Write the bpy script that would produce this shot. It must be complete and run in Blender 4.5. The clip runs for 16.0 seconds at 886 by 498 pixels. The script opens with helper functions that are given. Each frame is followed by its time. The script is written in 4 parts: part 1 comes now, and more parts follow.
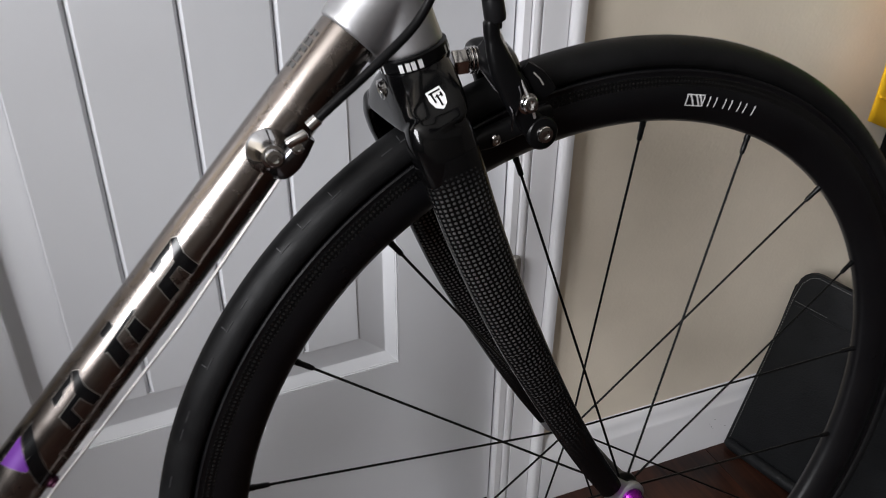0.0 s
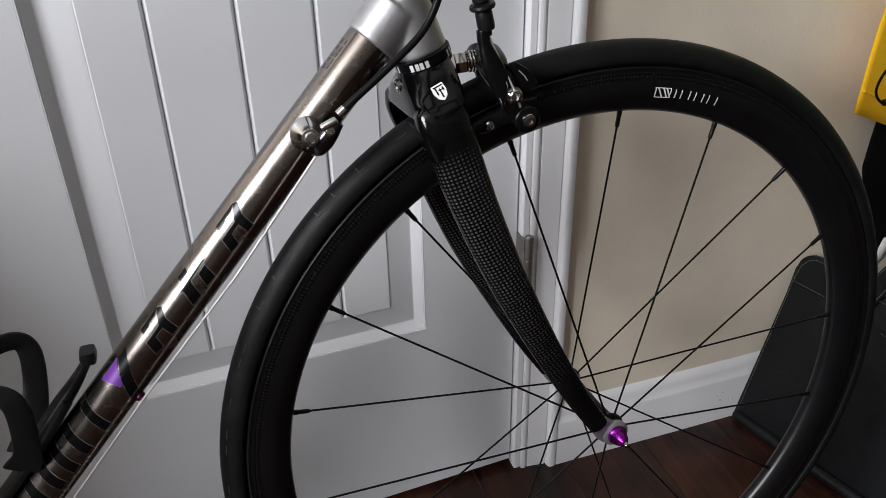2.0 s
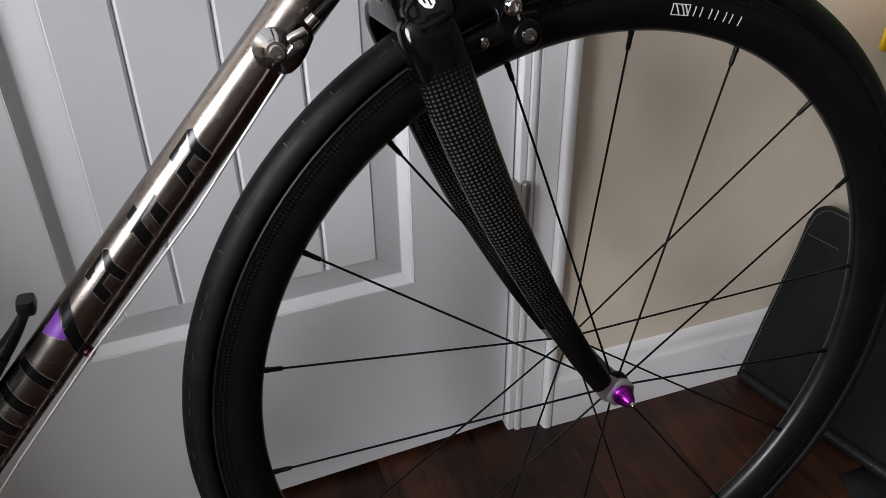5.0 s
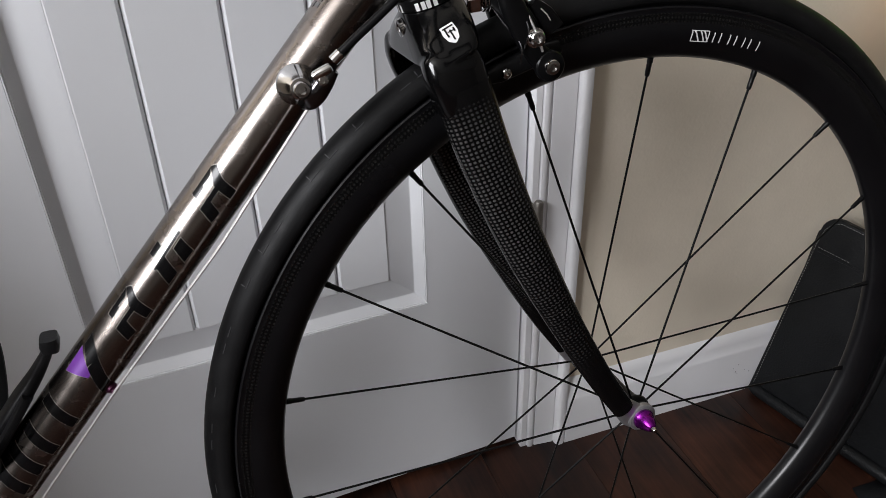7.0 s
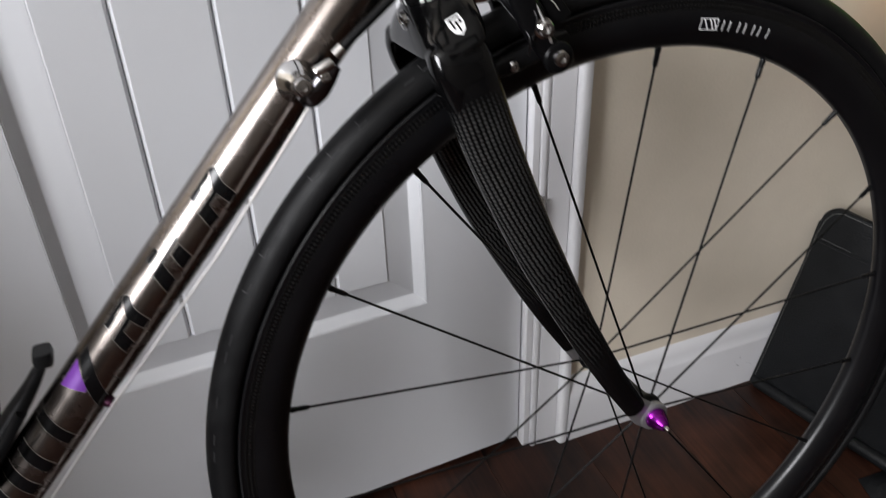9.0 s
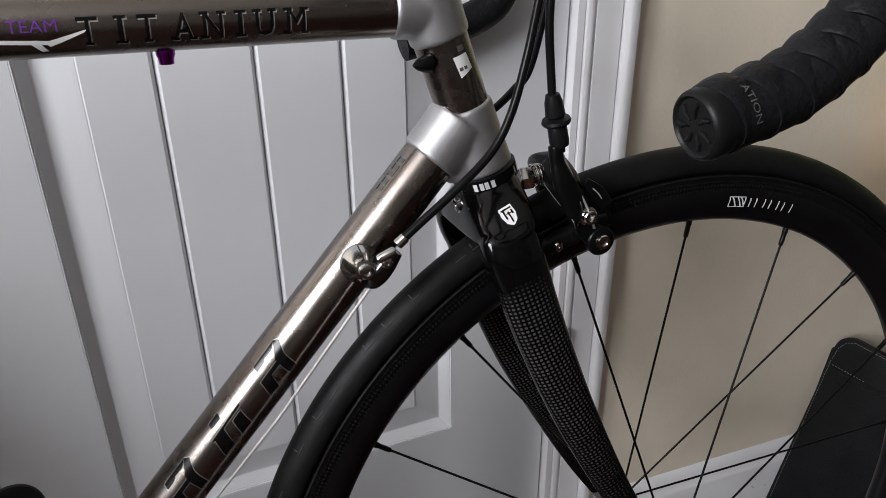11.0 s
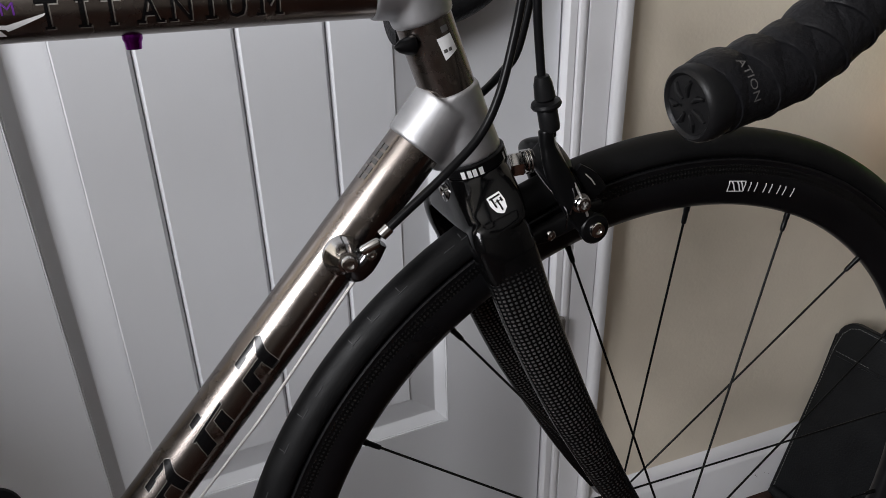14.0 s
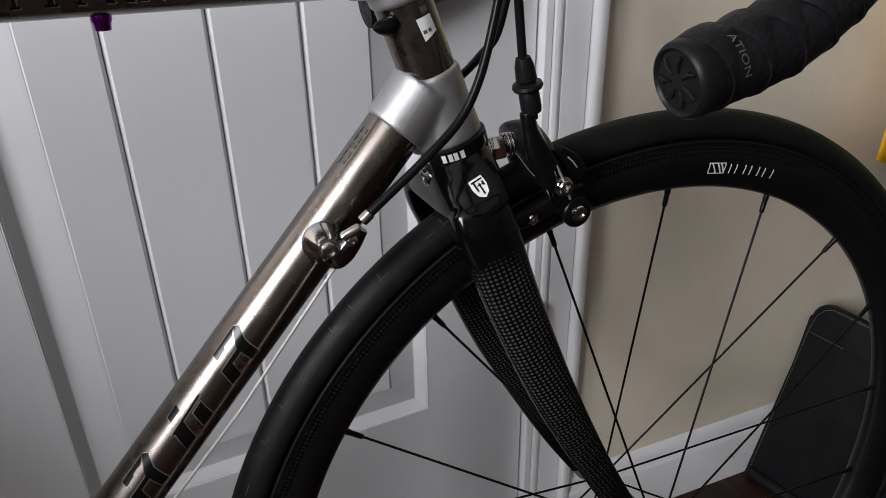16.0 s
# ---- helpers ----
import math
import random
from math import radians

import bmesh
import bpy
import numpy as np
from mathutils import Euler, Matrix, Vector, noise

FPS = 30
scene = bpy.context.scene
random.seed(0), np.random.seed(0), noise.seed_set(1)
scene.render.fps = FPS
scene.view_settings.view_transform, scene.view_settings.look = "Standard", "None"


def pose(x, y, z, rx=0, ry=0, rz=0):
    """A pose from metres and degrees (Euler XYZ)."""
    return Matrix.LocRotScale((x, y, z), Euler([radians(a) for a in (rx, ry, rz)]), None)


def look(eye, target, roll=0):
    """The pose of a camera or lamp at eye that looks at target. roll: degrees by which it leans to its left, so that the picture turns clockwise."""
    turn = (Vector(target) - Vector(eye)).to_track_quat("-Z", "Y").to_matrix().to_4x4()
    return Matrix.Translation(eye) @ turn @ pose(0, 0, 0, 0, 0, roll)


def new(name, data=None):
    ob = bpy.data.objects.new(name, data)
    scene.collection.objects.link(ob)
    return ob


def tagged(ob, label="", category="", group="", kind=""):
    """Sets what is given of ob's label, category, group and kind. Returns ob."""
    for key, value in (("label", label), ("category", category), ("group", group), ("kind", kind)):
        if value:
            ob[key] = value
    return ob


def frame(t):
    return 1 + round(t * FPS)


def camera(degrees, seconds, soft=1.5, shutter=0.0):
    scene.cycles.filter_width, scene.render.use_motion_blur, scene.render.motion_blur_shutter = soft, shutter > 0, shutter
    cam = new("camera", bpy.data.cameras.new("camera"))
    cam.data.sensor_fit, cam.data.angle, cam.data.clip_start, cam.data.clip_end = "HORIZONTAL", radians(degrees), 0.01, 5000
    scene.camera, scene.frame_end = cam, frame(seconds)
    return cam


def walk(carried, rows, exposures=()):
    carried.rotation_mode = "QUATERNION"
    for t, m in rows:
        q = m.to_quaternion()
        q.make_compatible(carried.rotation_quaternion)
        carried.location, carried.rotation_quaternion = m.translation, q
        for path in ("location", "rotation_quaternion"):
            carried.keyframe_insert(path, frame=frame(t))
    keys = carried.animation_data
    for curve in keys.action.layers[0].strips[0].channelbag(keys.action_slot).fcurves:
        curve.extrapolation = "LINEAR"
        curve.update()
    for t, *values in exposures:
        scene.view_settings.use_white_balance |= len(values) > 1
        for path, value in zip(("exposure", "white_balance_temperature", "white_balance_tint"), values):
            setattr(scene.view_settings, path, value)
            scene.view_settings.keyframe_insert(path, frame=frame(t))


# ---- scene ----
cam = camera(58.47, 16.0, soft=0.65, shutter=0.4)
ROWS = [
    (0, -0.2980, -0.3894, 0.8081, -22.19, -30.39, -0.71),
    (0.5, -0.3218, -0.4706, 0.8535, -21.69, -30.47, -0.01),
    (1, -0.3233, -0.5089, 0.8581, -20.74, -30.41, 0.48),
    (1.5, -0.3193, -0.5014, 0.8391, -19.62, -30.31, 0.96),
    (2, -0.3097, -0.5035, 0.8394, -19.08, -30.05, 1.00),
    (2.5, -0.2993, -0.5156, 0.8375, -19.35, -30.66, 0.71),
    (3, -0.2961, -0.4724, 0.7992, -20.06, -31.68, 0.41),
    (3.5, -0.2895, -0.4435, 0.7849, -20.24, -32.14, 0.32),
    (3.7, -0.2842, -0.4466, 0.7931, -19.33, -32.97, 0.59),
    (5.8, -0.2934, -0.4567, 0.7879, -19.59, -32.61, 0.74),
    (6, -0.2931, -0.4542, 0.7920, -19.61, -32.62, 0.73),
    (6.5, -0.3012, -0.4434, 0.7944, -19.63, -32.55, 0.97),
    (7, -0.3028, -0.4400, 0.8039, -20.03, -32.43, 1.18),
    (7.5, -0.2990, -0.4390, 0.7993, -20.91, -32.70, 1.37),
    (8, -0.2946, -0.4396, 0.8128, -21.93, -33.16, 1.73),
    (8.5, -0.2776, -0.4393, 0.7762, -22.05, -34.01, 1.89),
    (9, -0.3098, -0.4199, 0.7966, -21.50, -32.71, 1.72),
    (9.5, -0.3325, -0.4095, 0.8536, -20.94, -30.44, 1.12),
    (9.7, -0.3352, -0.4075, 0.8680, -20.85, -29.68, 0.80),
    (11.8, -0.3323, -0.4032, 0.8665, -20.67, -27.56, 0.38),
    (12, -0.3315, -0.4056, 0.8660, -20.71, -27.59, 0.43),
    (12.5, -0.3275, -0.4040, 0.8642, -20.78, -27.78, 0.57),
    (13, -0.3239, -0.4009, 0.8628, -20.78, -27.97, 0.77),
    (13.5, -0.3219, -0.3909, 0.8609, -20.92, -28.19, 0.92),
    (14, -0.3196, -0.3902, 0.8594, -20.88, -28.50, 1.13),
    (14.5, -0.3208, -0.3928, 0.8621, -21.22, -28.86, 1.38),
    (15, -0.3150, -0.3863, 0.8614, -21.91, -29.18, 1.50),
    (15.5, -0.3160, -0.3870, 0.8573, -22.53, -29.33, 1.37),
    (16, -0.3220, -0.3836, 0.8541, -22.89, -29.33, 0.89),
]
walk(cam, [(t, pose(x, y, z, 90 + pitch, roll, yaw)) for t, x, y, z, yaw, pitch, roll in ROWS],
     exposures=[(0, 0.0), (3.0, -0.06), (7.3, -0.02), (8.5, -0.08), (9.0, 0.14), (9.6, 0.06), (11.8, -0.30), (16, -0.38)])

# ---- light: daylight from one window in the wall at -x ----
WX, WY0, WY1, WZ0, WZ1 = -2.3, -1.85, -0.55, 1.25, 2.25
world = bpy.data.worlds.new("sky")
scene.world = world
world.use_nodes = True
sky = world.node_tree.nodes.new("ShaderNodeTexSky")
sky.sky_type, sky.sun_disc = "NISHITA", False
sky.sun_elevation, sky.sun_rotation = radians(40), radians(120)
world.node_tree.links.new(sky.outputs[0], world.node_tree.nodes["Background"].inputs[0])
world.node_tree.nodes["Background"].inputs[1].default_value = 0.08


def area_lamp(name, eye, target, sx, sy, watts, colour):
    lamp = bpy.data.lights.new(name, "AREA")
    lamp.shape, lamp.size, lamp.size_y, lamp.energy, lamp.color = "RECTANGLE", sx, sy, watts, colour
    ob = new(name, lamp)
    ob.matrix_world = look(eye, target)
    return ob


area_lamp("window_daylight", (WX + 0.04, (WY0 + WY1) / 2, (WZ0 + WZ1) / 2), (0, (WY0 + WY1) / 2, (WZ0 + WZ1) / 2 - 0.1),
          WY1 - WY0, WZ1 - WZ0, 131, (0.945, 0.948, 0.985))


# ---- materials ----
def material(name, base, rough=0.5, metal=0.0, vary=0.0, scale=30.0, bump=0.0, bump_scale=200.0, coat=0.0, tint=None, stretch=(1, 1, 1), rough_vary=0.0, spec=0.5):
    m = bpy.data.materials.new(name)
    m.use_nodes = True
    nt = m.node_tree
    b = nt.nodes["Principled BSDF"]
    b.inputs["Base Color"].default_value = (*base, 1)
    b.inputs["Roughness"].default_value, b.inputs["Metallic"].default_value = rough, metal
    b.inputs["Coat Weight"].default_value, b.inputs["Coat Roughness"].default_value = coat, 0.05
    b.inputs["Specular IOR Level"].default_value = spec
    co = nt.nodes.new("ShaderNodeTexCoord")
    mp = nt.nodes.new("ShaderNodeMapping")
    mp.inputs["Scale"].default_value = stretch
    nt.links.new(co.outputs["Object"], mp.inputs[0])
    if vary or rough_vary:
        n = nt.nodes.new("ShaderNodeTexNoise")
        n.inputs["Scale"].default_value, n.inputs["Detail"].default_value = scale, 6
        nt.links.new(mp.outputs[0], n.inputs["Vector"])
    if vary:
        mix = nt.nodes.new("ShaderNodeMix")
        mix.data_type = "RGBA"
        t = tint or tuple(c * 0.5 for c in base)
        mix.inputs["A"].default_value = (*[c * (1 + vary * 0.3) for c in base], 1)
        mix.inputs["B"].default_value = (*[c * (1 - vary) + k * vary for c, k in zip(base, t)], 1)
        ramp = nt.nodes.new("ShaderNodeMapRange")
        ramp.inputs["From Min"].default_value, ramp.inputs["From Max"].default_value = 0.3, 0.7
        nt.links.new(n.outputs["Fac"], ramp.inputs["Value"])
        nt.links.new(ramp.outputs[0], mix.inputs["Factor"])
        nt.links.new(mix.outputs["Result"], b.inputs["Base Color"])
    if rough_vary:
        r = nt.nodes.new("ShaderNodeMapRange")
        r.inputs["From Min"].default_value, r.inputs["From Max"].default_value = 0.3, 0.7
        r.inputs["To Min"].default_value, r.inputs["To Max"].default_value = max(0.02, rough - rough_vary), min(1, rough + rough_vary)
        nt.links.new(n.outputs["Fac"], r.inputs["Value"])
        nt.links.new(r.outputs[0], b.inputs["Roughness"])
    if bump:
        n2 = nt.nodes.new("ShaderNodeTexNoise")
        n2.inputs["Scale"].default_value, n2.inputs["Detail"].default_value = bump_scale, 4
        nt.links.new(mp.outputs[0], n2.inputs["Vector"])
        bp = nt.nodes.new("ShaderNodeBump")
        bp.inputs["Strength"].default_value, bp.inputs["Distance"].default_value = bump, 0.001
        nt.links.new(n2.outputs["Fac"], bp.inputs["Height"])
        nt.links.new(bp.outputs[0], b.inputs["Normal"])
    return m


def node(nt, kind, **values):
    n = nt.nodes.new(kind)
    for k, v in values.items():
        n.inputs[k].default_value = v
    return n


WHITE = material("white_door_paint", (0.755, 0.77, 0.80), 0.38, vary=0.12, scale=5, bump=0.12, bump_scale=120, tint=(0.6, 0.58, 0.55), rough_vary=0.08)
TRIM = material("white_trim_paint", (0.8, 0.8, 0.82), 0.35, vary=0.1, scale=9, bump=0.1, bump_scale=90, tint=(0.62, 0.6, 0.56))
WALL = material("beige_wall_paint", (0.79, 0.71, 0.585), 0.75, vary=0.3, scale=7, bump=0.3, bump_scale=260, tint=(0.60, 0.53, 0.41))
# Unseen walls only: a dark tone that keeps bounced light low.
ROOM = material("dark_unseen_wall", (0.16, 0.145, 0.13), 0.8, vary=0.12, scale=4, bump=0.3, bump_scale=260)
CEIL = material("ceiling_paint", (0.55, 0.54, 0.52), 0.9, vary=0.05, scale=3)
DARKGAP = material("dark_gap", (0.02, 0.018, 0.016), 0.9)
TITANIUM = material("brushed_titanium", (0.215, 0.19, 0.173), 0.25, 1.0, vary=0.25, scale=60, bump=0.03, bump_scale=1200, tint=(0.20, 0.175, 0.16), rough_vary=0.06)
ALLOY = material("satin_alloy", (0.44, 0.44, 0.45), 0.48, 0.9, vary=0.15, scale=120, bump=0.12, bump_scale=1500)
CHROME = material("polished_steel", (0.6, 0.59, 0.58), 0.13, 1.0, vary=0.2, scale=150)
GLOSS = material("gloss_black_lacquer", (0.0018, 0.0018, 0.002), 0.14, coat=0.1, vary=0.3, scale=40, spec=0.3)
BLACKALLOY = material("black_anodised", (0.003, 0.003, 0.0033), 0.32, 0.0, vary=0.4, scale=90, bump=0.05, bump_scale=900, spec=0.14)
BLACKPLASTIC = material("black_plastic", (0.006, 0.006, 0.0065), 0.38, vary=0.4, scale=60, bump=0.12, bump_scale=700, tint=(0.008, 0.008, 0.008), spec=0.15)
RUBBER = material("tyre_rubber", (0.004, 0.004, 0.0043), 0.46, vary=0.6, scale=60, bump=0.10, bump_scale=500, tint=(0.009, 0.009, 0.0092), rough_vary=0.1, spec=0.14)
RIMCARBON = material("matt_rim_carbon", (0.003, 0.003, 0.0036), 0.33, vary=0.4, scale=25, bump=0.06, bump_scale=700, tint=(0.006, 0.006, 0.0068), rough_vary=0.06, spec=0.34)
HOUSING = material("cable_housing", (0.005, 0.005, 0.0055), 0.28, vary=0.3, scale=50, spec=0.14)
DARKSTEEL = material("dark_polished_steel", (0.13, 0.13, 0.14), 0.2, 1.0, vary=0.3, scale=120)
# Light caught by the tyre's raised marks is put into this paler colour.
SIDEMARK = material("raised_rubber_catching_light", (0.036, 0.036, 0.038), 0.5, vary=0.3, scale=90)
STEELWIRE = material("steel_wire", (0.8, 0.79, 0.78), 0.42, 1.0, bump=0.2, bump_scale=2000)
SPOKEBLACK = material("black_spoke", (0.005, 0.005, 0.005), 0.3, 0.0, vary=0.4, scale=80, spec=0.1)
PURPLE = material("purple_anodised", (0.24, 0.014, 0.30), 0.2, 0.95, vary=0.2, scale=90)
MAROON = material("dark_anodised_screw", (0.05, 0.008, 0.03), 0.3, 0.6, vary=0.3, scale=90)
PURPLEDECAL = material("purple_decal", (0.13, 0.03, 0.26), 0.35, 0.2, vary=0.2, scale=60)
DECAL = material("black_decal", (0.003, 0.003, 0.0034), 0.22, vary=0.3, scale=60, spec=0.3)
PALE = material("pale_decal_edge", (0.42, 0.40, 0.37), 0.3, 0.4, vary=0.2, scale=80)
WHITEDECAL = material("white_decal", (0.72, 0.72, 0.72), 0.45, vary=0.15, scale=90)
GREYDECAL = material("grey_decal", (0.075, 0.072, 0.07), 0.4, vary=0.3, scale=80)
TAPE = material("black_bar_tape", (0.006, 0.006, 0.007), 0.46, vary=0.6, scale=45, bump=0.9, bump_scale=300, tint=(0.010, 0.0098, 0.0104), rough_vary=0.15, spec=0.13)
LEATHER = material("black_leatherette", (0.006, 0.0064, 0.007), 0.42, vary=0.5, scale=30, bump=0.8, bump_scale=380, tint=(0.010, 0.0108, 0.012), rough_vary=0.1, spec=0.17)
THREAD = material("grey_thread", (0.22, 0.22, 0.21), 0.8)
YELLOW = material("yellow_jersey", (0.90, 0.50, 0.006), 0.8, vary=0.25, scale=14, bump=0.5, bump_scale=500, tint=(0.7, 0.36, 0.004))
GREEN = material("green_nylon", (0.06, 0.50, 0.03), 0.6, vary=0.4, scale=30, bump=0.5, bump_scale=200, tint=(0.03, 0.25, 0.02))
BLACKCLOTH = material("black_lycra", (0.004, 0.004, 0.0045), 0.75, vary=0.5, scale=40, bump=0.3, bump_scale=600, spec=0.1)
RED = material("red_badge", (0.55, 0.02, 0.03), 0.5, vary=0.2, scale=60)
BRASS = material("worn_hinge_steel", (0.35, 0.33, 0.3), 0.4, 0.9, vary=0.4, scale=60)


def carbon_weave(name="woven_carbon", pale=0.17, fade=True):
    """Black carbon cloth under lacquer: small pale tows in a lattice that follows the blade."""
    m = material(name, (0.01, 0.01, 0.011), 0.27, coat=0.05, spec=0.24)
    nt = m.node_tree
    b = nt.nodes["Principled BSDF"]
    uv = nt.nodes.new("ShaderNodeUVMap")
    sep = nt.nodes.new("ShaderNodeSeparateXYZ")
    nt.links.new(uv.outputs[0], sep.inputs[0])
    waves = []
    for axis, period in (("X", 0.0032), ("Y", 0.0029)):
        mul = nt.nodes.new("ShaderNodeMath")
        mul.operation = "MULTIPLY"
        mul.inputs[1].default_value = math.pi / period
        nt.links.new(sep.outputs[axis], mul.inputs[0])
        s = nt.nodes.new("ShaderNodeMath")
        s.operation = "SINE"
        nt.links.new(mul.outputs[0], s.inputs[0])
        a = nt.nodes.new("ShaderNodeMath")
        a.operation = "ABSOLUTE"
        nt.links.new(s.outputs[0], a.inputs[0])
        waves.append(a)
    prod = nt.nodes.new("ShaderNodeMath")
    prod.operation = "MULTIPLY"
    nt.links.new(waves[0].outputs[0], prod.inputs[0])
    nt.links.new(waves[1].outputs[0], prod.inputs[1])
    ramp = node(nt, "ShaderNodeMapRange", **{"From Min": 0.45, "From Max": 0.95})
    nt.links.new(prod.outputs[0], ramp.inputs["Value"])
    grain = node(nt, "ShaderNodeTexNoise", Scale=90.0)
    co = nt.nodes.new("ShaderNodeTexCoord")
    nt.links.new(co.outputs["Object"], grain.inputs["Vector"])
    f = nt.nodes.new("ShaderNodeMath")
    f.operation = "MULTIPLY"
    nt.links.new(ramp.outputs[0], f.inputs[0])
    nt.links.new(grain.outputs["Fac"], f.inputs[1])
    if fade:
        # the pale tows fade out towards both ends of the blade
        for near, far in ((0.008, 0.030), (0.255, 0.10)):
            edge = node(nt, "ShaderNodeMapRange", **{"From Min": near, "From Max": far})
            nt.links.new(sep.outputs["Y"], edge.inputs["Value"])
            g = nt.nodes.new("ShaderNodeMath")
            g.operation = "MULTIPLY"
            nt.links.new(f.outputs[0], g.inputs[0])
            nt.links.new(edge.outputs[0], g.inputs[1])
            f = g
    mix = nt.nodes.new("ShaderNodeMix")
    mix.data_type = "RGBA"
    mix.inputs["A"].default_value, mix.inputs["B"].default_value = (0.002, 0.002, 0.0022, 1), (pale, pale * 0.98, pale * 0.96, 1)
    nt.links.new(f.outputs[0], mix.inputs["Factor"])
    nt.links.new(mix.outputs["Result"], b.inputs["Base Color"])
    sheen = node(nt, "ShaderNodeMath", **{})
    sheen.operation = "MULTIPLY"
    sheen.inputs[1].default_value = 0.9
    nt.links.new(f.outputs[0], sheen.inputs[0])
    nt.links.new(sheen.outputs[0], b.inputs["Metallic"])
    return m


WEAVE = carbon_weave()
FAINT_WEAVE = carbon_weave("faint_rim_weave", 0.03, False)


def plank_wood():
    m = bpy.data.materials.new("dark_stained_oak")
    m.use_nodes = True
    nt = m.node_tree
    b = nt.nodes["Principled BSDF"]
    b.inputs["Specular IOR Level"].default_value = 0.28
    co, info = nt.nodes.new("ShaderNodeTexCoord"), nt.nodes.new("ShaderNodeObjectInfo")
    add = nt.nodes.new("ShaderNodeVectorMath")
    add.operation = "ADD"
    sc = nt.nodes.new("ShaderNodeVectorMath")
    sc.operation = "SCALE"
    sc.inputs[0].default_value = (13.0, 29.0, 7.0)
    nt.links.new(info.outputs["Random"], sc.inputs["Scale"])
    nt.links.new(co.outputs["Object"], add.inputs[0])
    nt.links.new(sc.outputs[0], add.inputs[1])
    mp = nt.nodes.new("ShaderNodeMapping")
    mp.inputs["Scale"].default_value = (1, 0.06, 1)
    nt.links.new(add.outputs[0], mp.inputs[0])
    grain = node(nt, "ShaderNodeTexNoise", Scale=140.0, Detail=8.0, Distortion=0.6)
    broad = node(nt, "ShaderNodeTexNoise", Scale=14.0, Detail=3.0)
    nt.links.new(mp.outputs[0], grain.inputs["Vector"])
    nt.links.new(add.outputs[0], broad.inputs["Vector"])
    ramp = nt.nodes.new("ShaderNodeValToRGB")
    ramp.color_ramp.elements[0].position, ramp.color_ramp.elements[0].color = 0.34, (0.0042, 0.0020, 0.0017, 1)
    ramp.color_ramp.elements[1].position, ramp.color_ramp.elements[1].color = 0.70, (0.054, 0.019, 0.0105, 1)
    mixf = node(nt, "ShaderNodeMix", Factor=0.55)
    nt.links.new(grain.outputs["Fac"], mixf.inputs["A"])
    nt.links.new(broad.outputs["Fac"], mixf.inputs["B"])
    nt.links.new(mixf.outputs["Result"], ramp.inputs[0])
    hsv = nt.nodes.new("ShaderNodeHueSaturation")
    val = node(nt, "ShaderNodeMapRange", **{"To Min": 0.75, "To Max": 1.3})
    nt.links.new(info.outputs["Random"], val.inputs["Value"])
    nt.links.new(val.outputs[0], hsv.inputs["Value"])
    nt.links.new(ramp.outputs[0], hsv.inputs["Color"])
    nt.links.new(hsv.outputs[0], b.inputs["Base Color"])
    rr = node(nt, "ShaderNodeMapRange", **{"To Min": 0.3, "To Max": 0.5})
    nt.links.new(broad.outputs["Fac"], rr.inputs["Value"])
    nt.links.new(rr.outputs[0], b.inputs["Roughness"])
    bp = node(nt, "ShaderNodeBump", Strength=0.15, Distance=0.001)
    nt.links.new(grain.outputs["Fac"], bp.inputs["Height"])
    nt.links.new(bp.outputs[0], b.inputs["Normal"])
    return m


WOOD = plank_wood()


# ---- mesh helpers ----
def finish(bm, name, mat, smooth=True):
    me = bpy.data.meshes.new(name)
    bm.normal_update()
    bm.to_mesh(me)
    bm.free()
    me.materials.append(mat)
    if smooth:
        for p in me.polygons:
            p.use_smooth = True
        me.set_sharp_from_angle(angle=radians(38))
    return me


def part(name, bm, mat, parent=None, label="", smooth=True):
    ob = new(name, finish(bm, name, mat, smooth) if isinstance(bm, bmesh.types.BMesh) else bm)
    if parent:
        ob.parent = parent
    return tagged(ob, label)


def structure(name, bm, mat, label, category, smooth=True):
    return tagged(part(name, bm, mat, None, "", smooth), label, category, kind="structure")


def add_box(bm, lo, hi, bevel=0.0, m=None):
    c = [(a + b) / 2 for a, b in zip(lo, hi)]
    s = [abs(b - a) for a, b in zip(lo, hi)]
    made = bmesh.ops.create_cube(bm, size=1, matrix=(m or Matrix()) @ Matrix.Translation(c) @ Matrix.Diagonal((*s, 1)))
    if bevel:
        edges = list({e for v in made["verts"] for e in v.link_edges})
        bmesh.ops.bevel(bm, geom=edges, offset=bevel, segments=2, affect="EDGES", profile=0.6)
    return bm


def box(lo, hi, bevel=0.0, m=None):
    return add_box(bmesh.new(), lo, hi, bevel, m)


def add_loft(bm, rings, caps=True, closed=False):
    """Skin rings of equal count; UV in metres: u round the ring, v along."""
    uvl = bm.loops.layers.uv.verify()
    vs = [[bm.verts.new(p) for p in r] for r in rings]
    n = len(vs[0])
    along = [0.0]
    for a, b in zip(rings, rings[1:]):
        along.append(along[-1] + (sum(b, Vector()) / n - sum(a, Vector()) / n).length)
    count = len(rings) if closed else len(rings) - 1
    for i in range(count):
        j = (i + 1) % len(rings)
        ua = 0.0
        for k in range(n):
            l = (k + 1) % n
            ub = ua + ((rings[i][l] - rings[i][k]).length + (rings[j][l] - rings[j][k]).length) / 2
            f = bm.faces.new((vs[i][k], vs[i][l], vs[j][l], vs[j][k]))
            va, vb = along[i], along[j]
            for lp, c in zip(f.loops, ((ua, va), (ub, va), (ub, vb), (ua, vb))):
                lp[uvl].uv = c
            ua = ub
    if caps and not closed:
        bm.faces.new(vs[0][::-1])
        bm.faces.new(vs[-1])
    bmesh.ops.recalc_face_normals(bm, faces=bm.faces)
    return bm


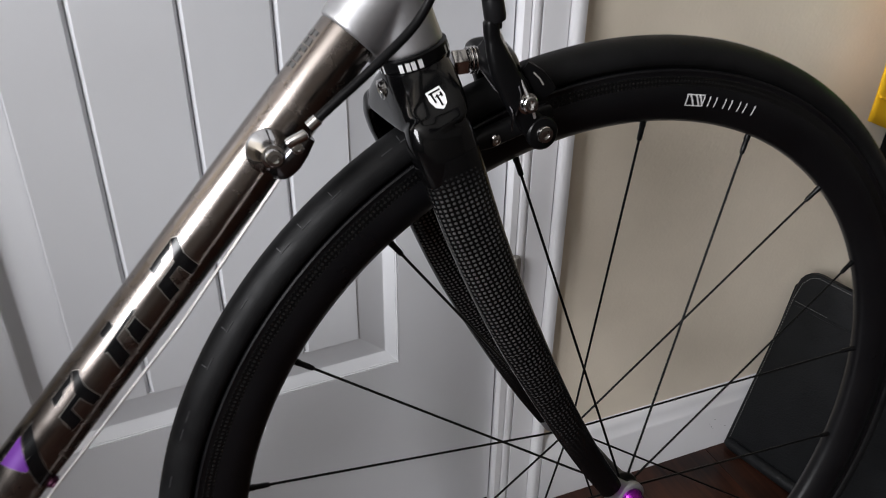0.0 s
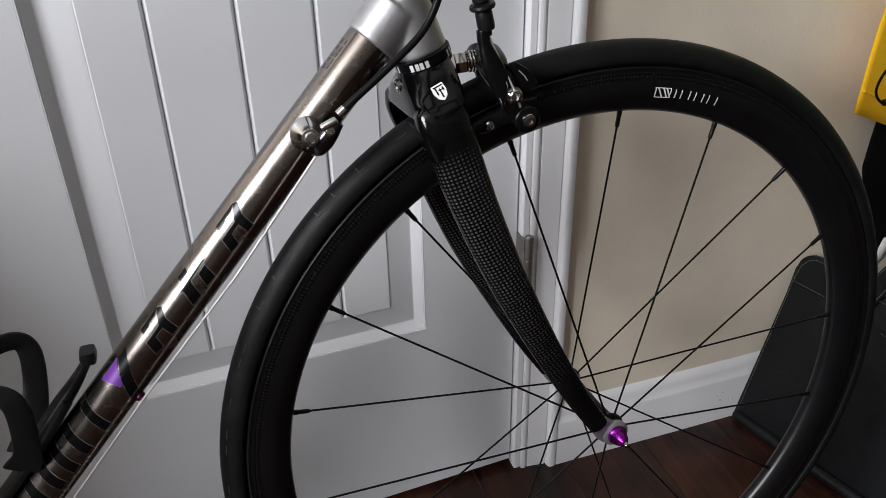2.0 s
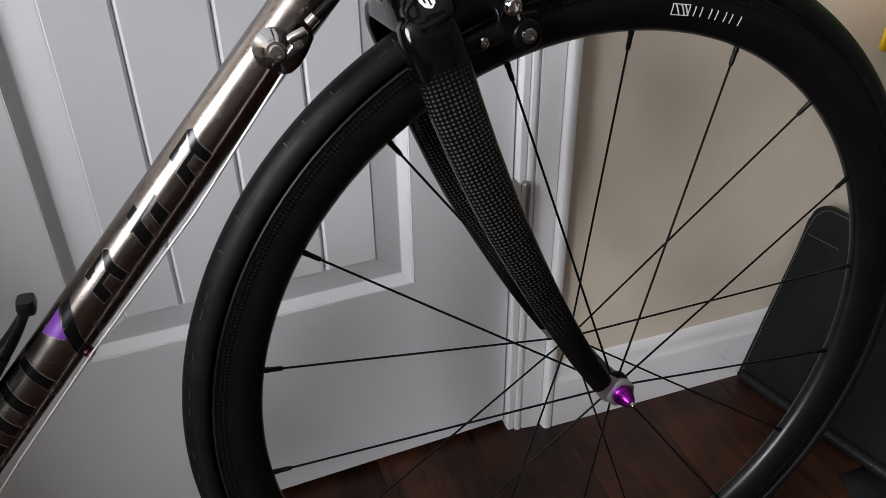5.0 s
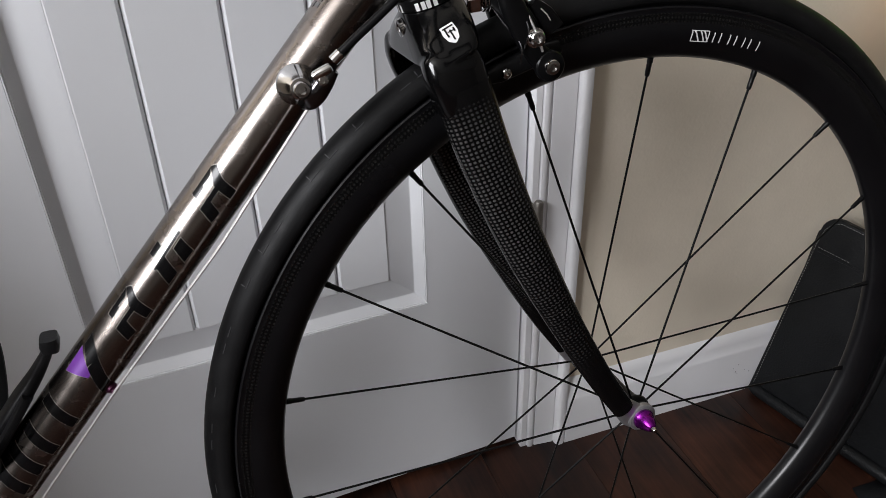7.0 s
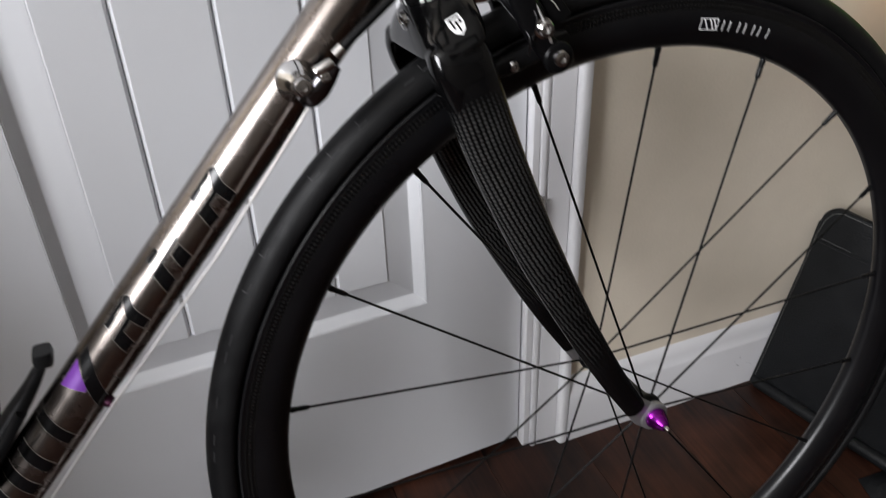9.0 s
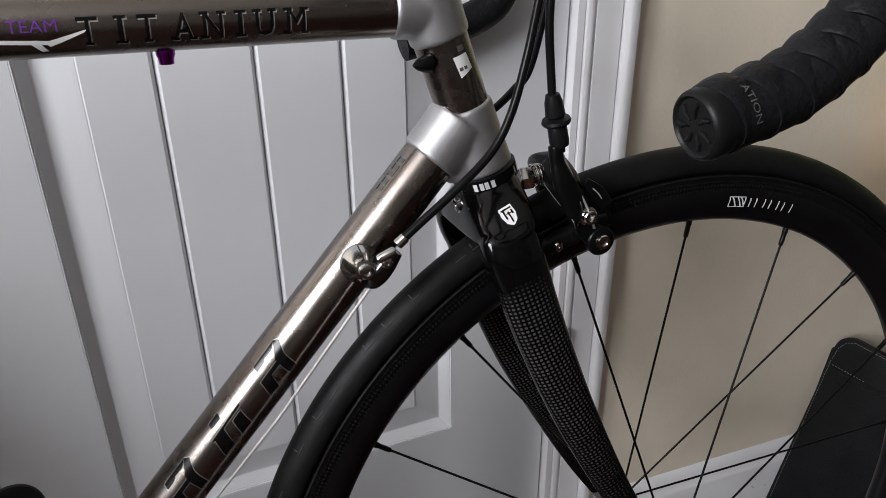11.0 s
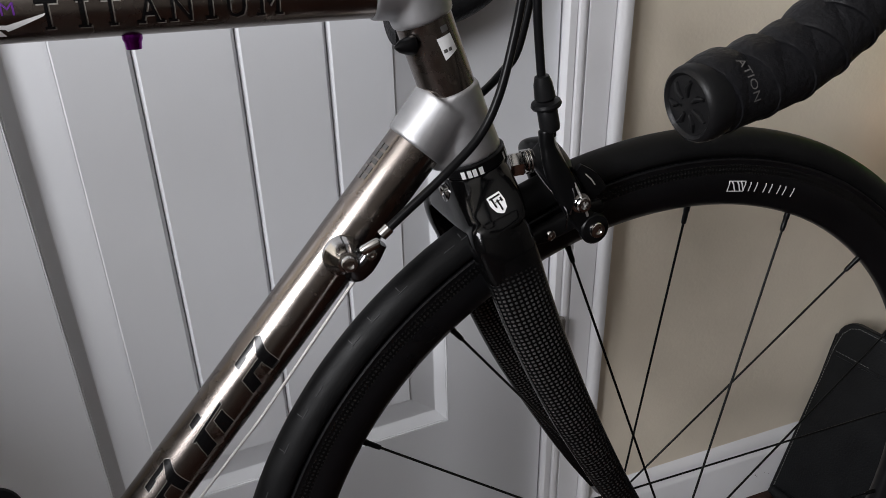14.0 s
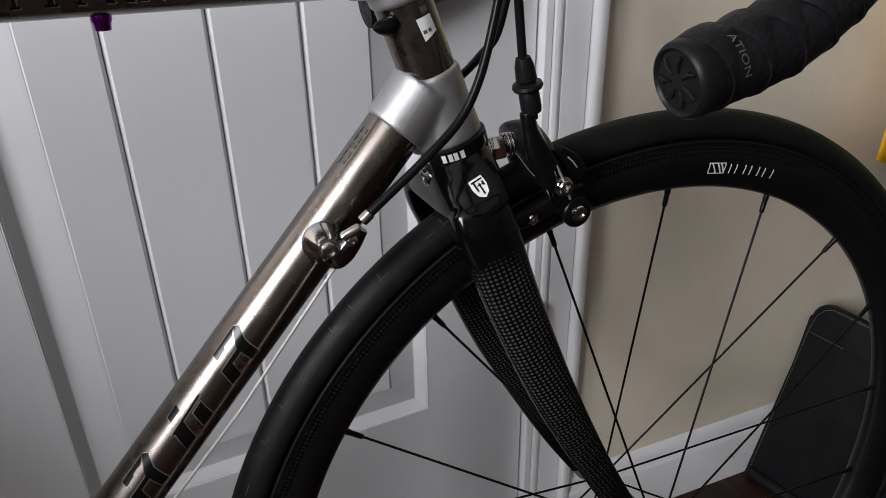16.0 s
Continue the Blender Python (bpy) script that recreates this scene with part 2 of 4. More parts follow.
def smooth_path(pts, per=8):
    """A smooth curve through the points (Catmull-Rom)."""
    pts = [Vector(p) for p in pts]
    ext = [pts[0] * 2 - pts[1], *pts, pts[-1] * 2 - pts[-2]]
    out = []
    for a, b, c, d in zip(ext, ext[1:], ext[2:], ext[3:]):
        for i in range(per):
            t = i / per
            out.append(0.5 * (2 * b + (c - a) * t + (2 * a - 5 * b + 4 * c - d) * t * t + (3 * b - a - 3 * c + d) * t ** 3))
    return out + [pts[-1]]


def lerp_list(vals, count):
    """Spread a list of values smoothly over count places."""
    out = []
    for i in range(count):
        x = i / (count - 1) * (len(vals) - 1)
        k = min(int(x), len(vals) - 2)
        out.append(vals[k] + (vals[k + 1] - vals[k]) * (x - k))
    return out


def add_sweep(bm, pts, a, b=None, n=14, side=(0, 1, 0), power=1.0, caps=True):
    """Sweep an ellipse along points. b is the half width along side, a the half width across it."""
    pts = [Vector(p) for p in pts]
    count = len(pts)
    b = a if b is None else b
    aa = lerp_list(a, count) if isinstance(a, (list, tuple)) else [a] * count
    bb = lerp_list(b, count) if isinstance(b, (list, tuple)) else [b] * count
    rings, side = [], Vector(side)
    for i, p in enumerate(pts):
        t = (pts[min(i + 1, count - 1)] - pts[max(i - 1, 0)]).normalized()
        s = side - t * side.dot(t)
        if s.length < 1e-3:
            s = Vector((1, 0, 0)) - t * t.x
        s.normalize()
        u = t.cross(s)
        ring = []
        for k in range(n):
            w = 2 * math.pi * k / n
            cx, sy = math.cos(w), math.sin(w)
            cx, sy = math.copysign(abs(cx) ** power, cx), math.copysign(abs(sy) ** power, sy)
            ring.append(p + u * (aa[i] * cx) + s * (bb[i] * sy))
        rings.append(ring)
    return add_loft(bm, rings, caps)


def sweep(pts, a, b=None, n=14, side=(0, 1, 0), power=1.0):
    return add_sweep(bmesh.new(), pts, a, b, n, side, power)


def add_lathe(bm, origin, axis, profile, n=32):
    """Turn (radius, distance along axis) pairs about an axis."""
    o, d = Vector(origin), Vector(axis).normalized()
    u = d.orthogonal().normalized()
    w = d.cross(u)
    rings = [[o + d * h + (u * math.cos(2 * math.pi * k / n) + w * math.sin(2 * math.pi * k / n)) * max(r, 1e-5) for k in range(n)] for r, h in profile]
    return add_loft(bm, rings)


def lathe(origin, axis, profile, n=32):
    return add_lathe(bmesh.new(), origin, axis, profile, n)


def ring_y(profile, n=180):
    """A closed profile of (radius, y) turned about the y axis."""
    rings = [[Vector((r * math.cos(2 * math.pi * k / n), y, r * math.sin(2 * math.pi * k / n))) for r, y in profile] for k in range(n)]
    return add_loft(bmesh.new(), rings, closed=True)


def extrude_profile(profile, a, b, axis):
    """A closed 2D profile carried from a to b along an axis; profile gives the other two coordinates in order."""
    rings = []
    for h in (a, b):
        rings.append([Vector((h, p, q)) if axis == "x" else Vector((p, h, q)) if axis == "y" else Vector((p, q, h)) for p, q in profile])
    return add_loft(bmesh.new(), rings)


def blended(ob, voxel=0.0012, rounds=8, factor=0.5):
    """Fuse overlapping solids of one mesh into one cast form."""
    r = ob.modifiers.new("fuse", "REMESH")
    r.mode, r.voxel_size, r.use_smooth_shade = "VOXEL", voxel, True
    s = ob.modifiers.new("soften", "SMOOTH")
    s.iterations, s.factor = rounds, factor
    return ob


# ---- the room ----
WALL_Y, DOOR_Y, FRONT, RIGHT, TOP = 0.245, 0.2573, -3.4, 2.6, 2.44
DOOR_L, DOOR_R = -0.62, 0.0385
floor_slab = structure("floor", box((WX, FRONT, -0.06), (RIGHT, 0.40, -0.006)), DARKGAP, "dark reddish-brown wooden plank floor", "floor")
structure("ceiling", box((WX, FRONT, TOP), (RIGHT, 0.40, TOP + 0.1)), CEIL, "plain white painted ceiling", "ceiling")
bm = box((0.09, WALL_Y, -0.006), (RIGHT, 0.37, TOP))
add_box(bm, (DOOR_L - 0.02, WALL_Y, 2.05), (0.0895, 0.37, TOP))
add_box(bm, (WX, WALL_Y, -0.006), (DOOR_L - 0.0205, 0.37, TOP))
# unseen plate added behind the door so no sky light leaks past it
add_box(bm, (DOOR_L - 0.3, 0.3705, -0.006), (0.2, 0.40, TOP))
structure("wall_north", bm, WALL, "beige painted wall with faint scuffs", "wall")
structure("wall_east", box((RIGHT, FRONT, -0.006), (RIGHT + 0.1, 0.37, TOP)), ROOM, "plain unseen taupe wall, dark to limit bounced light", "wall")
structure("wall_south", box((WX, FRONT - 0.1, -0.006), (RIGHT, FRONT, TOP)), ROOM, "plain unseen taupe wall, dark to limit bounced light", "wall")
bm = box((WX - 0.12, FRONT, -0.006), (WX, WY0, TOP))
add_box(bm, (WX - 0.12, WY1, -0.006), (WX, 0.37, TOP))
add_box(bm, (WX - 0.12, WY0 + 0.0005, -0.006), (WX, WY1 - 0.0005, WZ0))
add_box(bm, (WX - 0.12, WY0 + 0.0005, WZ1), (WX, WY1 - 0.0005, TOP))
structure("wall_west", bm, ROOM, "unseen taupe wall with a window opening, dark to limit bounced light", "wall")

# Unseen low wall, added to keep window light off the door's lower left.
structure("shade_wall", box((-1.06, -0.27, -0.006), (-0.94, WALL_Y - 0.0005, 0.86), 0.004), ROOM, "low unseen half wall, added to shade the door", "wall")

# the door: stiles and rails round a raised panel of narrow boards
P_L, P_R, P_B, P_T = -0.4283, -0.0807, 0.2705, 1.9
inner = [(P_L, P_B), (P_R, P_B), (P_R, P_T), (P_L, P_T)]
outer = [(DOOR_L, 0.010), (DOOR_R, 0.010), (DOOR_R, 2.035), (DOOR_L, 2.035)]
bm = add_loft(bmesh.new(), [[Vector((a[0], DOOR_Y, a[1])), Vector((b[0], DOOR_Y, b[1])), Vector((b[0], DOOR_Y + 0.035, b[1])), Vector((a[0], DOOR_Y + 0.035, a[1]))] for a, b in zip(inner, outer)], closed=True)
door = structure("door_1", bm, WHITE, "white panelled door with vertical boards, slightly ajar", "door")
prof = [(0.0, 0.0010), (0.0003, 0.0002), (0.0012, 0.0), (0.0017, 0.0004), (0.0020, 0.0012), (0.0029, 0.0014), (0.0033, 0.0022), (0.0112, 0.0094), (0.0122, 0.0101), (0.0133, 0.0101), (0.0400, 0.0047), (0.0429, 0.0043), (0.0429, 0.02), (0.0, 0.02)]
corners = [(P_L, P_B, 1, 1), (P_R, P_B, -1, 1), (P_R, P_T, -1, -1), (P_L, P_T, 1, -1)]
bm = add_loft(bmesh.new(), [[Vector((x + sx * u, DOOR_Y + d, z + sz * u)) for u, d in prof] for x, z, sx, sz in corners], closed=True)
part("panel_moulding", bm, WHITE, door, smooth=False)
EDGES = [P_L + 0.0426, -0.3304, -0.2531, -0.1804, P_R - 0.0426]
for a, b in zip(EDGES, EDGES[1:]):
    c = 0.0033
    y0, y1 = DOOR_Y + 0.0030, DOOR_Y + 0.018
    ca, cb = (0.0018 if a == EDGES[0] else c), (0.0012 if b == EDGES[-1] else c)
    p = [(a + 0.0003, y1), (a + 0.0003, y0 + ca * 1.15), (a + ca, y0), (b - cb, y0), (b - 0.0003, y0 + cb * 1.15), (b - 0.0003, y1)]
    part("panel_board", extrude_profile(p, P_B + 0.0427, P_T - 0.0427, "z"), WHITE, door, smooth=False)
part("panel_back", box((P_L + 0.001, DOOR_Y + 0.0205, P_B + 0.001), (P_R - 0.001, DOOR_Y + 0.03, P_T - 0.001)), WHITE, door)
door.matrix_world = Matrix.Translation((DOOR_R, DOOR_Y, 0)) @ pose(0, 0, 0, 0, 0, 3.2) @ Matrix.Translation((-DOOR_R, -DOOR_Y, 0))
bm = lathe((0.0450, 0.2370, 0.292), (0, 0, 1), [(0.001, -0.004), (0.004, -0.003), (0.0055, 0.0), (0.0055, 0.0288), (0.005, 0.029), (0.005, 0.0295), (0.0055, 0.0297), (0.0055, 0.058), (0.005, 0.0585), (0.0055, 0.059), (0.0055, 0.088), (0.004, 0.091), (0.001, 0.092)], 16)
add_box(bm, (0.0387, 0.2370, 0.293), (0.0408, 0.262, 0.379))
part("hinge", bm, BRASS, door, "dull metal door hinge")

bm = box((0.0410, 0.2578, 0.0), (0.0895, 0.37, 2.05), 0.001)
structure("door_jamb", bm, TRIM, "white painted door jamb", "trim")
cas = [(0.0410, 0.2575), (0.0410, 0.2470), (0.0420, 0.2455), (0.0485, 0.2450), (0.0491, 0.2468), (0.0499, 0.2468), (0.0505, 0.2425), (0.0530, 0.2412), (0.0560, 0.2412), (0.0580, 0.2425),
       (0.0586, 0.2445), (0.0594, 0.2445), (0.0600, 0.2422), (0.0852, 0.2395), (0.0858, 0.2415), (0.0866, 0.2415), (0.0873, 0.2350), (0.0888, 0.2315), (0.0908, 0.2302), (0.0950, 0.2302), (0.0985, 0.2312), (0.0998, 0.2340), (0.0998, 0.2448), (0.0945, 0.2448), (0.0945, 0.2575)]
structure("door_casing", extrude_profile(cas, 0.0, 2.06, "z"), TRIM, "white moulded door casing with beaded edges", "trim")
bb = [(0.2447, 0.0), (0.2312, 0.0), (0.2312, 0.074), (0.2325, 0.078), (0.2355, 0.082), (0.2362, 0.090), (0.2385, 0.097), (0.2425, 0.102), (0.2447, 0.104)]
structure("baseboard", extrude_profile(bb, 0.1003, RIGHT, "x"), TRIM, "white moulded baseboard with dusty top edge", "baseboard")
structure("window_1", box((WX - 0.10, WY0, WZ0 - 0.02), (WX + 0.03, WY1, WZ0 - 0.0005)), TRIM, "white window sill below a bright opening", "window")


# ---- the bicycle: x forward, y away from its near side, z up, front axle at the origin ----
LEAN, YAW, RADIUS = 5.2, 0.75, 0.337
bicycle = tagged(new("bicycle"), "titanium road bicycle with black carbon fork leaning on the wall", "bicycle")
bicycle.matrix_world = Matrix.Translation((0, 0, RADIUS * math.cos(radians(LEAN)) + 0.0005)) @ pose(0, 0, 0, 0, 0, YAW) @ pose(0, 0, 0, -LEAN)


def wrap_patch(bm, axis, quad, r):
    """A four-cornered patch on a tube; corners are (distance along, degrees round)."""
    o, d, nrm = axis
    side = Vector((0, -1, 0))
    N = 8
    grid = []
    for i in range(N + 1):
        row = []
        for j in range(N + 1):
            u, v = i / N, j / N
            s, a = [(quad[0][k] * (1 - u) + quad[1][k] * u) * (1 - v) + (quad[3][k] * (1 - u) + quad[2][k] * u) * v for k in (0, 1)]
            a = radians(a)
            row.append(bm.verts.new(o + d * s + (side * math.cos(a) + nrm * math.sin(a)) * r))
        grid.append(row)
    for i in range(N):
        for j in range(N):
            bm.faces.new((grid[i][j], grid[i + 1][j], grid[i + 1][j + 1], grid[i][j + 1]))
    return bm


def text_mesh(body, size, bold=0.0):
    """Letters of the built-in font as a triangle mesh in the xy plane, cut fine enough to bend."""
    cu = bpy.data.curves.new("letters", "FONT")
    cu.body, cu.size, cu.resolution_u, cu.offset = body, size, 2, size * bold
    ob = new("letters", cu)
    me = bpy.data.meshes.new_from_object(ob.evaluated_get(bpy.context.evaluated_depsgraph_get()))
    bpy.data.objects.remove(ob)
    bm = bmesh.new()
    bm.from_mesh(me)
    bmesh.ops.triangulate(bm, faces=bm.faces)
    bmesh.ops.subdivide_edges(bm, edges=bm.edges, cuts=5, use_grid_fill=True)
    return bm


def wrap_text(body, size, axis, s0, a0, r, direction=1.0, stretch=1.0, bold=0.0):
    """Letters laid on a tube: s0 the start along it, a0 degrees of the base line."""
    o, d, nrm = axis
    side = Vector((0, -1, 0))
    bm = text_mesh(body, size, bold)
    for v in bm.verts:
        s, a = s0 + direction * v.co.x * stretch, radians(a0) + v.co.y / r
        v.co = o + d * s + (side * math.cos(a) + nrm * math.sin(a)) * r
    return bm


# front wheel
rim_profile = [(0.3160, 0.0088), (0.3168, 0.0095), (0.3174, 0.0112), (0.3170, 0.0124), (0.3160, 0.0130), (0.3146, 0.0127), (0.3130, 0.0124), (0.3060, 0.0130), (0.2990, 0.0135), (0.2930, 0.0125), (0.2870, 0.0095), (0.2825, 0.0060), (0.2803, 0.0025)]
rim_profile += [(r, -y) for r, y in rim_profile[::-1]] + [(0.311, -0.008), (0.311, 0.008)]
wheel = part("front_wheel", ring_y(rim_profile), RIMCARBON, bicycle, "black carbon road wheel with slim black tyre")
tyre_profile = [(0.3125, 0.0080), (0.3165, 0.0086), (0.3182, 0.0098), (0.3192, 0.0124), (0.3208, 0.0136), (0.3235, 0.0140), (0.3265, 0.0134), (0.3300, 0.0115), (0.3330, 0.0088), (0.3350, 0.0062), (0.3363, 0.0035), (0.3370, 0.0)]
tyre_profile += [(r, -y) for r, y in tyre_profile[-2::-1]]
part("tyre", ring_y(tyre_profile), RUBBER, wheel, "black slick rubber tyre")
hub_profile = [(0.006, -0.0485), (0.0098, -0.0485), (0.0108, -0.0475), (0.0108, -0.0445), (0.0122, -0.0430), (0.0130, -0.0415), (0.0130, -0.0385), (0.0115, -0.0365), (0.0092, -0.031), (0.0080, -0.014)]
hub_profile += [(r, -y) for r, y in hub_profile[::-1]]
band = [(0.3128, -0.01255), (0.3128, -0.0120), (0.3062, -0.0125), (0.3062, -0.01312), (0.3095, -0.01287)]
part("weave_band", ring_y(band), FAINT_WEAVE, wheel, "faint woven carbon band")
part("hub", lathe((0, 0, 0), (0, 1, 0), hub_profile, 40), BLACKALLOY, wheel, "black anodised hub")
spoke_mesh, nipple_mesh = {}, {}
for sgn in (-1, 1):
    a, b = Vector((0.0105, 0.0355 if sgn > 0 else -0.0400, 0)), Vector((0.2700, sgn * 0.001, 0))
    spoke_mesh[sgn] = finish(sweep([a, a.lerp(b, 0.5), b], 0.00095, 0.00085, 8), "spoke", SPOKEBLACK)
    d = (b - a).normalized()
    nipple_mesh[sgn] = finish(lathe(b - d * 0.004, d, [(0.0012, 0), (0.0017, 0.0006), (0.0019, 0.004), (0.0019, 0.010), (0.0022, 0.0105), (0.0022, 0.017)], 10), "nipple", BLACKALLOY)
for k in range(18):
    sgn = 1 if k % 2 == 0 else -1
    turn = Matrix.Rotation(-radians(5.9 + 20 * k), 4, "Y")
    for nm, me in (("spoke", spoke_mesh[sgn]), ("nipple", nipple_mesh[sgn])):
        part(nm, me, None, wheel).matrix_local = turn

# rim mark: a pale square with slanted strokes and four plain bars beside it
def rim_quad(bm, r0, r1, a0, a1, lean=0.0):
    def put(r, a):
        y = -0.01245 - 0.0012 * max(0.0, 1 - abs(r - 0.299) / 0.0065) - 0.0003
        return bm.verts.new((r * math.cos(radians(a)), y, r * math.sin(radians(a))))
    N = 4
    rows = [[put(r0 + (r1 - r0) * j / N, a0 + (a1 - a0) * i + lean * j / N) for j in range(N + 1)] for i in (0, 1)]
    for j in range(N):
        bm.faces.new((rows[0][j], rows[1][j], rows[1][j + 1], rows[0][j + 1]))


bm = bmesh.new()
for a in (81.7, 78.95):
    rim_quad(bm, 0.2932, 0.3012, a, a - 0.18)
for r in (0.2932, 0.3007):
    rim_quad(bm, r, r + 0.0006, 81.7, 78.8)
for a in (81.3, 80.4, 79.8):
    rim_quad(bm, 0.2935, 0.3008, a - 0.9, a - 1.15, 0.9)
for a in (78.0, 76.9, 75.3, 74.2, 72.7, 71.6, 70.0):
    rim_quad(bm, 0.2935, 0.3005, a, a - 0.2)
part("rim_mark", bm, WHITEDECAL, wheel, "white printed mark on the rim", smooth=False)

# quick release
skew = part("quick_release", lathe((0, -0.0520, 0), (0, -1, 0), [(0.002, 0), (0.0082, 0.0), (0.0088, 0.0008), (0.0088, 0.0030), (0.0080, 0.0040), (0.0074, 0.0068), (0.0056, 0.0110), (0.0034, 0.0146), (0.0025, 0.0154), (0.001, 0.0156)], 28), PURPLE, bicycle, "purple anodised quick-release nut")
part("skewer_tip", lathe((0, -0.0670, 0), (0, -1, 0), [(0.0022, 0), (0.0022, 0.003), (0.0018, 0.0036), (0.0005, 0.0037)], 14), CHROME, skew, "bright steel skewer tip")

part("serrated_washer", lathe((0, -0.0505, 0), (0, -1, 0), [(0.004, 0), (0.0098, 0.0), (0.0102, 0.0006), (0.0102, 0.0018), (0.0094, 0.0022), (0.004, 0.0022)], 30), ALLOY, skew, "grey serrated washer")

# fork
STEER_TOP, STEER_LOW = Vector((-0.171, 0, 0.429)), Vector((-0.145, 0, 0.345))
STEER = (STEER_LOW - STEER_TOP).normalized()
bm = bmesh.new()
TILT = Vector((0.95, 0, 0.312))
crown = []
for z, hx, hy, power in ((0.3385, 0.0192, 0.0195, 1.0), (0.3350, 0.0199, 0.0226, 0.85), (0.3300, 0.0203, 0.0286, 0.62), (0.3240, 0.0205, 0.0362, 0.50), (0.3175, 0.0204, 0.0432, 0.45), (0.3105, 0.0202, 0.0480, 0.42)):
    ring = []
    for k in range(48):
        cx, sy = math.cos(k * math.pi / 24), math.sin(k * math.pi / 24)
        cx, sy = math.copysign(abs(cx) ** power, cx), math.copysign(abs(sy) ** power, sy)
        ring.append(Vector((-0.1440, 0, z)) + TILT * (hx * cx) + Vector((0, hy * sy, 0)))
    crown.append(ring)
add_loft(bm, crown)
for s in (-1, 1):
    add_sweep(bm, smooth_path([(-0.1446, s * 0.0335, 0.3150), (-0.1446, s * 0.0362, 0.3095), (-0.1438, s * 0.0388, 0.3010), (-0.1412, s * 0.0404, 0.2915), (-0.1375, s * 0.0418, 0.2790)], 6),
              [0.0035, 0.0100, 0.0116, 0.0112, 0.0098], [0.0120, 0.0188, 0.0194, 0.0190, 0.0172], 28, side=(1, 0, 0), power=0.72)
fork = blended(part("fork", bm, GLOSS, bicycle, "gloss black fork crown"), 0.0011, 16)
BLADE = [(-0.1405, 0.0408, 0.2930), (-0.1290, 0.0440, 0.252), (-0.1135, 0.0465, 0.207), (-0.0958, 0.0480, 0.163), (-0.0680, 0.0485, 0.104), (-0.0410, 0.0487, 0.053), (-0.0168, 0.0488, 0.0128)]
for s in (-1, 1):
    path = smooth_path([(x, s * y, z) for x, y, z in BLADE], 8)
    part("fork_blade", sweep(path, [0.0184, 0.0177, 0.0164, 0.0149, 0.0120, 0.0102, 0.0088], [0.0112, 0.0112, 0.011, 0.0105, 0.009, 0.0078, 0.0065], 32, power=0.9), WEAVE, fork, "woven carbon fork blade")
    bm = sweep(smooth_path([(-0.0180, s * 0.0486, 0.0150), (-0.008, s * 0.0486, 0.004), (0.003, s * 0.0486, -0.006)], 5), [0.0088, 0.0112, 0.0098], [0.0062, 0.0030, 0.0026], 20)
    add_lathe(bm, (0, s * 0.0470, 0), (0, s, 0), [(0.002, 0), (0.0115, 0.0), (0.0122, 0.001), (0.0122, 0.0048), (0.0108, 0.0056), (0.0100, 0.0050), (0.002, 0.0050)], 28)
    part("dropout", bm, ALLOY, fork, "bare alloy fork dropout")

# frame tubes
DT_O, DT_D = Vector((-0.181, 0, 0.355)), Vector((-0.684, 0, -0.729)).normalized()
DT = (DT_O, DT_D, Vector((DT_D.z, 0, -DT_D.x)))
TT_O, TT_D = Vector((-0.200, 0, 0.446)), Vector((-0.193, 0, 0.006)).normalized()
TT = (TT_O, TT_D, Vector((TT_D.z, 0, -TT_D.x)))
HT = (STEER_TOP, STEER, Vector((-STEER.z, 0, STEER.x)) * -1)
R_DT, R_TT, R_HT = 0.0172, 0.0158, 0.0165
down = part("down_tube", lathe(DT_O - DT_D * 0.02, DT_D, [(R_DT, 0), (R_DT, 0.3), (R_DT, 0.6)], 48), TITANIUM, bicycle, "bare brushed titanium down tube")
top = part("top_tube", lathe(TT_O - TT_D * 0.02, TT_D, [(R_TT, 0), (R_TT, 0.25), (R_TT, 0.5)], 48), TITANIUM, bicycle, "bare brushed titanium top tube")
head = part("head_tube", lathe(STEER_TOP - STEER * 0.05, STEER, [(R_HT, 0), (R_HT, 0.14)], 48), TITANIUM, bicycle, "bare brushed titanium head tube")
bm = lathe(STEER_LOW - STEER * 0.043, STEER, [(0.0160, -0.001), (0.0178, 0.0), (0.0184, 0.002), (0.0186, 0.025), (0.0192, 0.038), (0.0196, 0.043)], 40)
add_lathe(bm, DT_O, -DT_D, [(0.0168, -0.0005), (0.0186, 0.0), (0.0190, 0.002), (0.0192, 0.015), (0.0198, 0.030)], 40)
add_sweep(bm, [(-0.168, 0, 0.376), (-0.163, 0, 0.358), (-0.156, 0, 0.345)], 0.016, 0.014, 20)
blended(part("lower_lug", bm, ALLOY, bicycle, "satin silver cast lower head lug"), 0.0011, 10)
bm = lathe(STEER_TOP - STEER * 0.055, STEER, [(0.0178, 0), (0.0184, 0.001), (0.0186, 0.030), (0.0182, 0.056), (0.0165, 0.0575)], 40)
add_lathe(bm, TT_O, -TT_D, [(0.0160, -0.0005), (0.0172, 0.0), (0.0175, 0.002), (0.0178, 0.02), (0.0180, 0.030)], 40)
blended(part("upper_lug", bm, ALLOY, bicycle, "satin silver cast upper head lug"), 0.0011, 10)
cup = part("headset_cup", lathe(STEER_LOW - STEER * 0.001, STEER, [(0.017, 0), (0.0200, 0.0004), (0.0211, 0.0014), (0.0211, 0.0074), (0.0203, 0.0082), (0.0190, 0.0085), (0.0190, 0.0095), (0.0206, 0.0099), (0.0206, 0.0112), (0.017, 0.0116)], 48), BLACKALLOY, bicycle, "black headset cup with white printed bars")

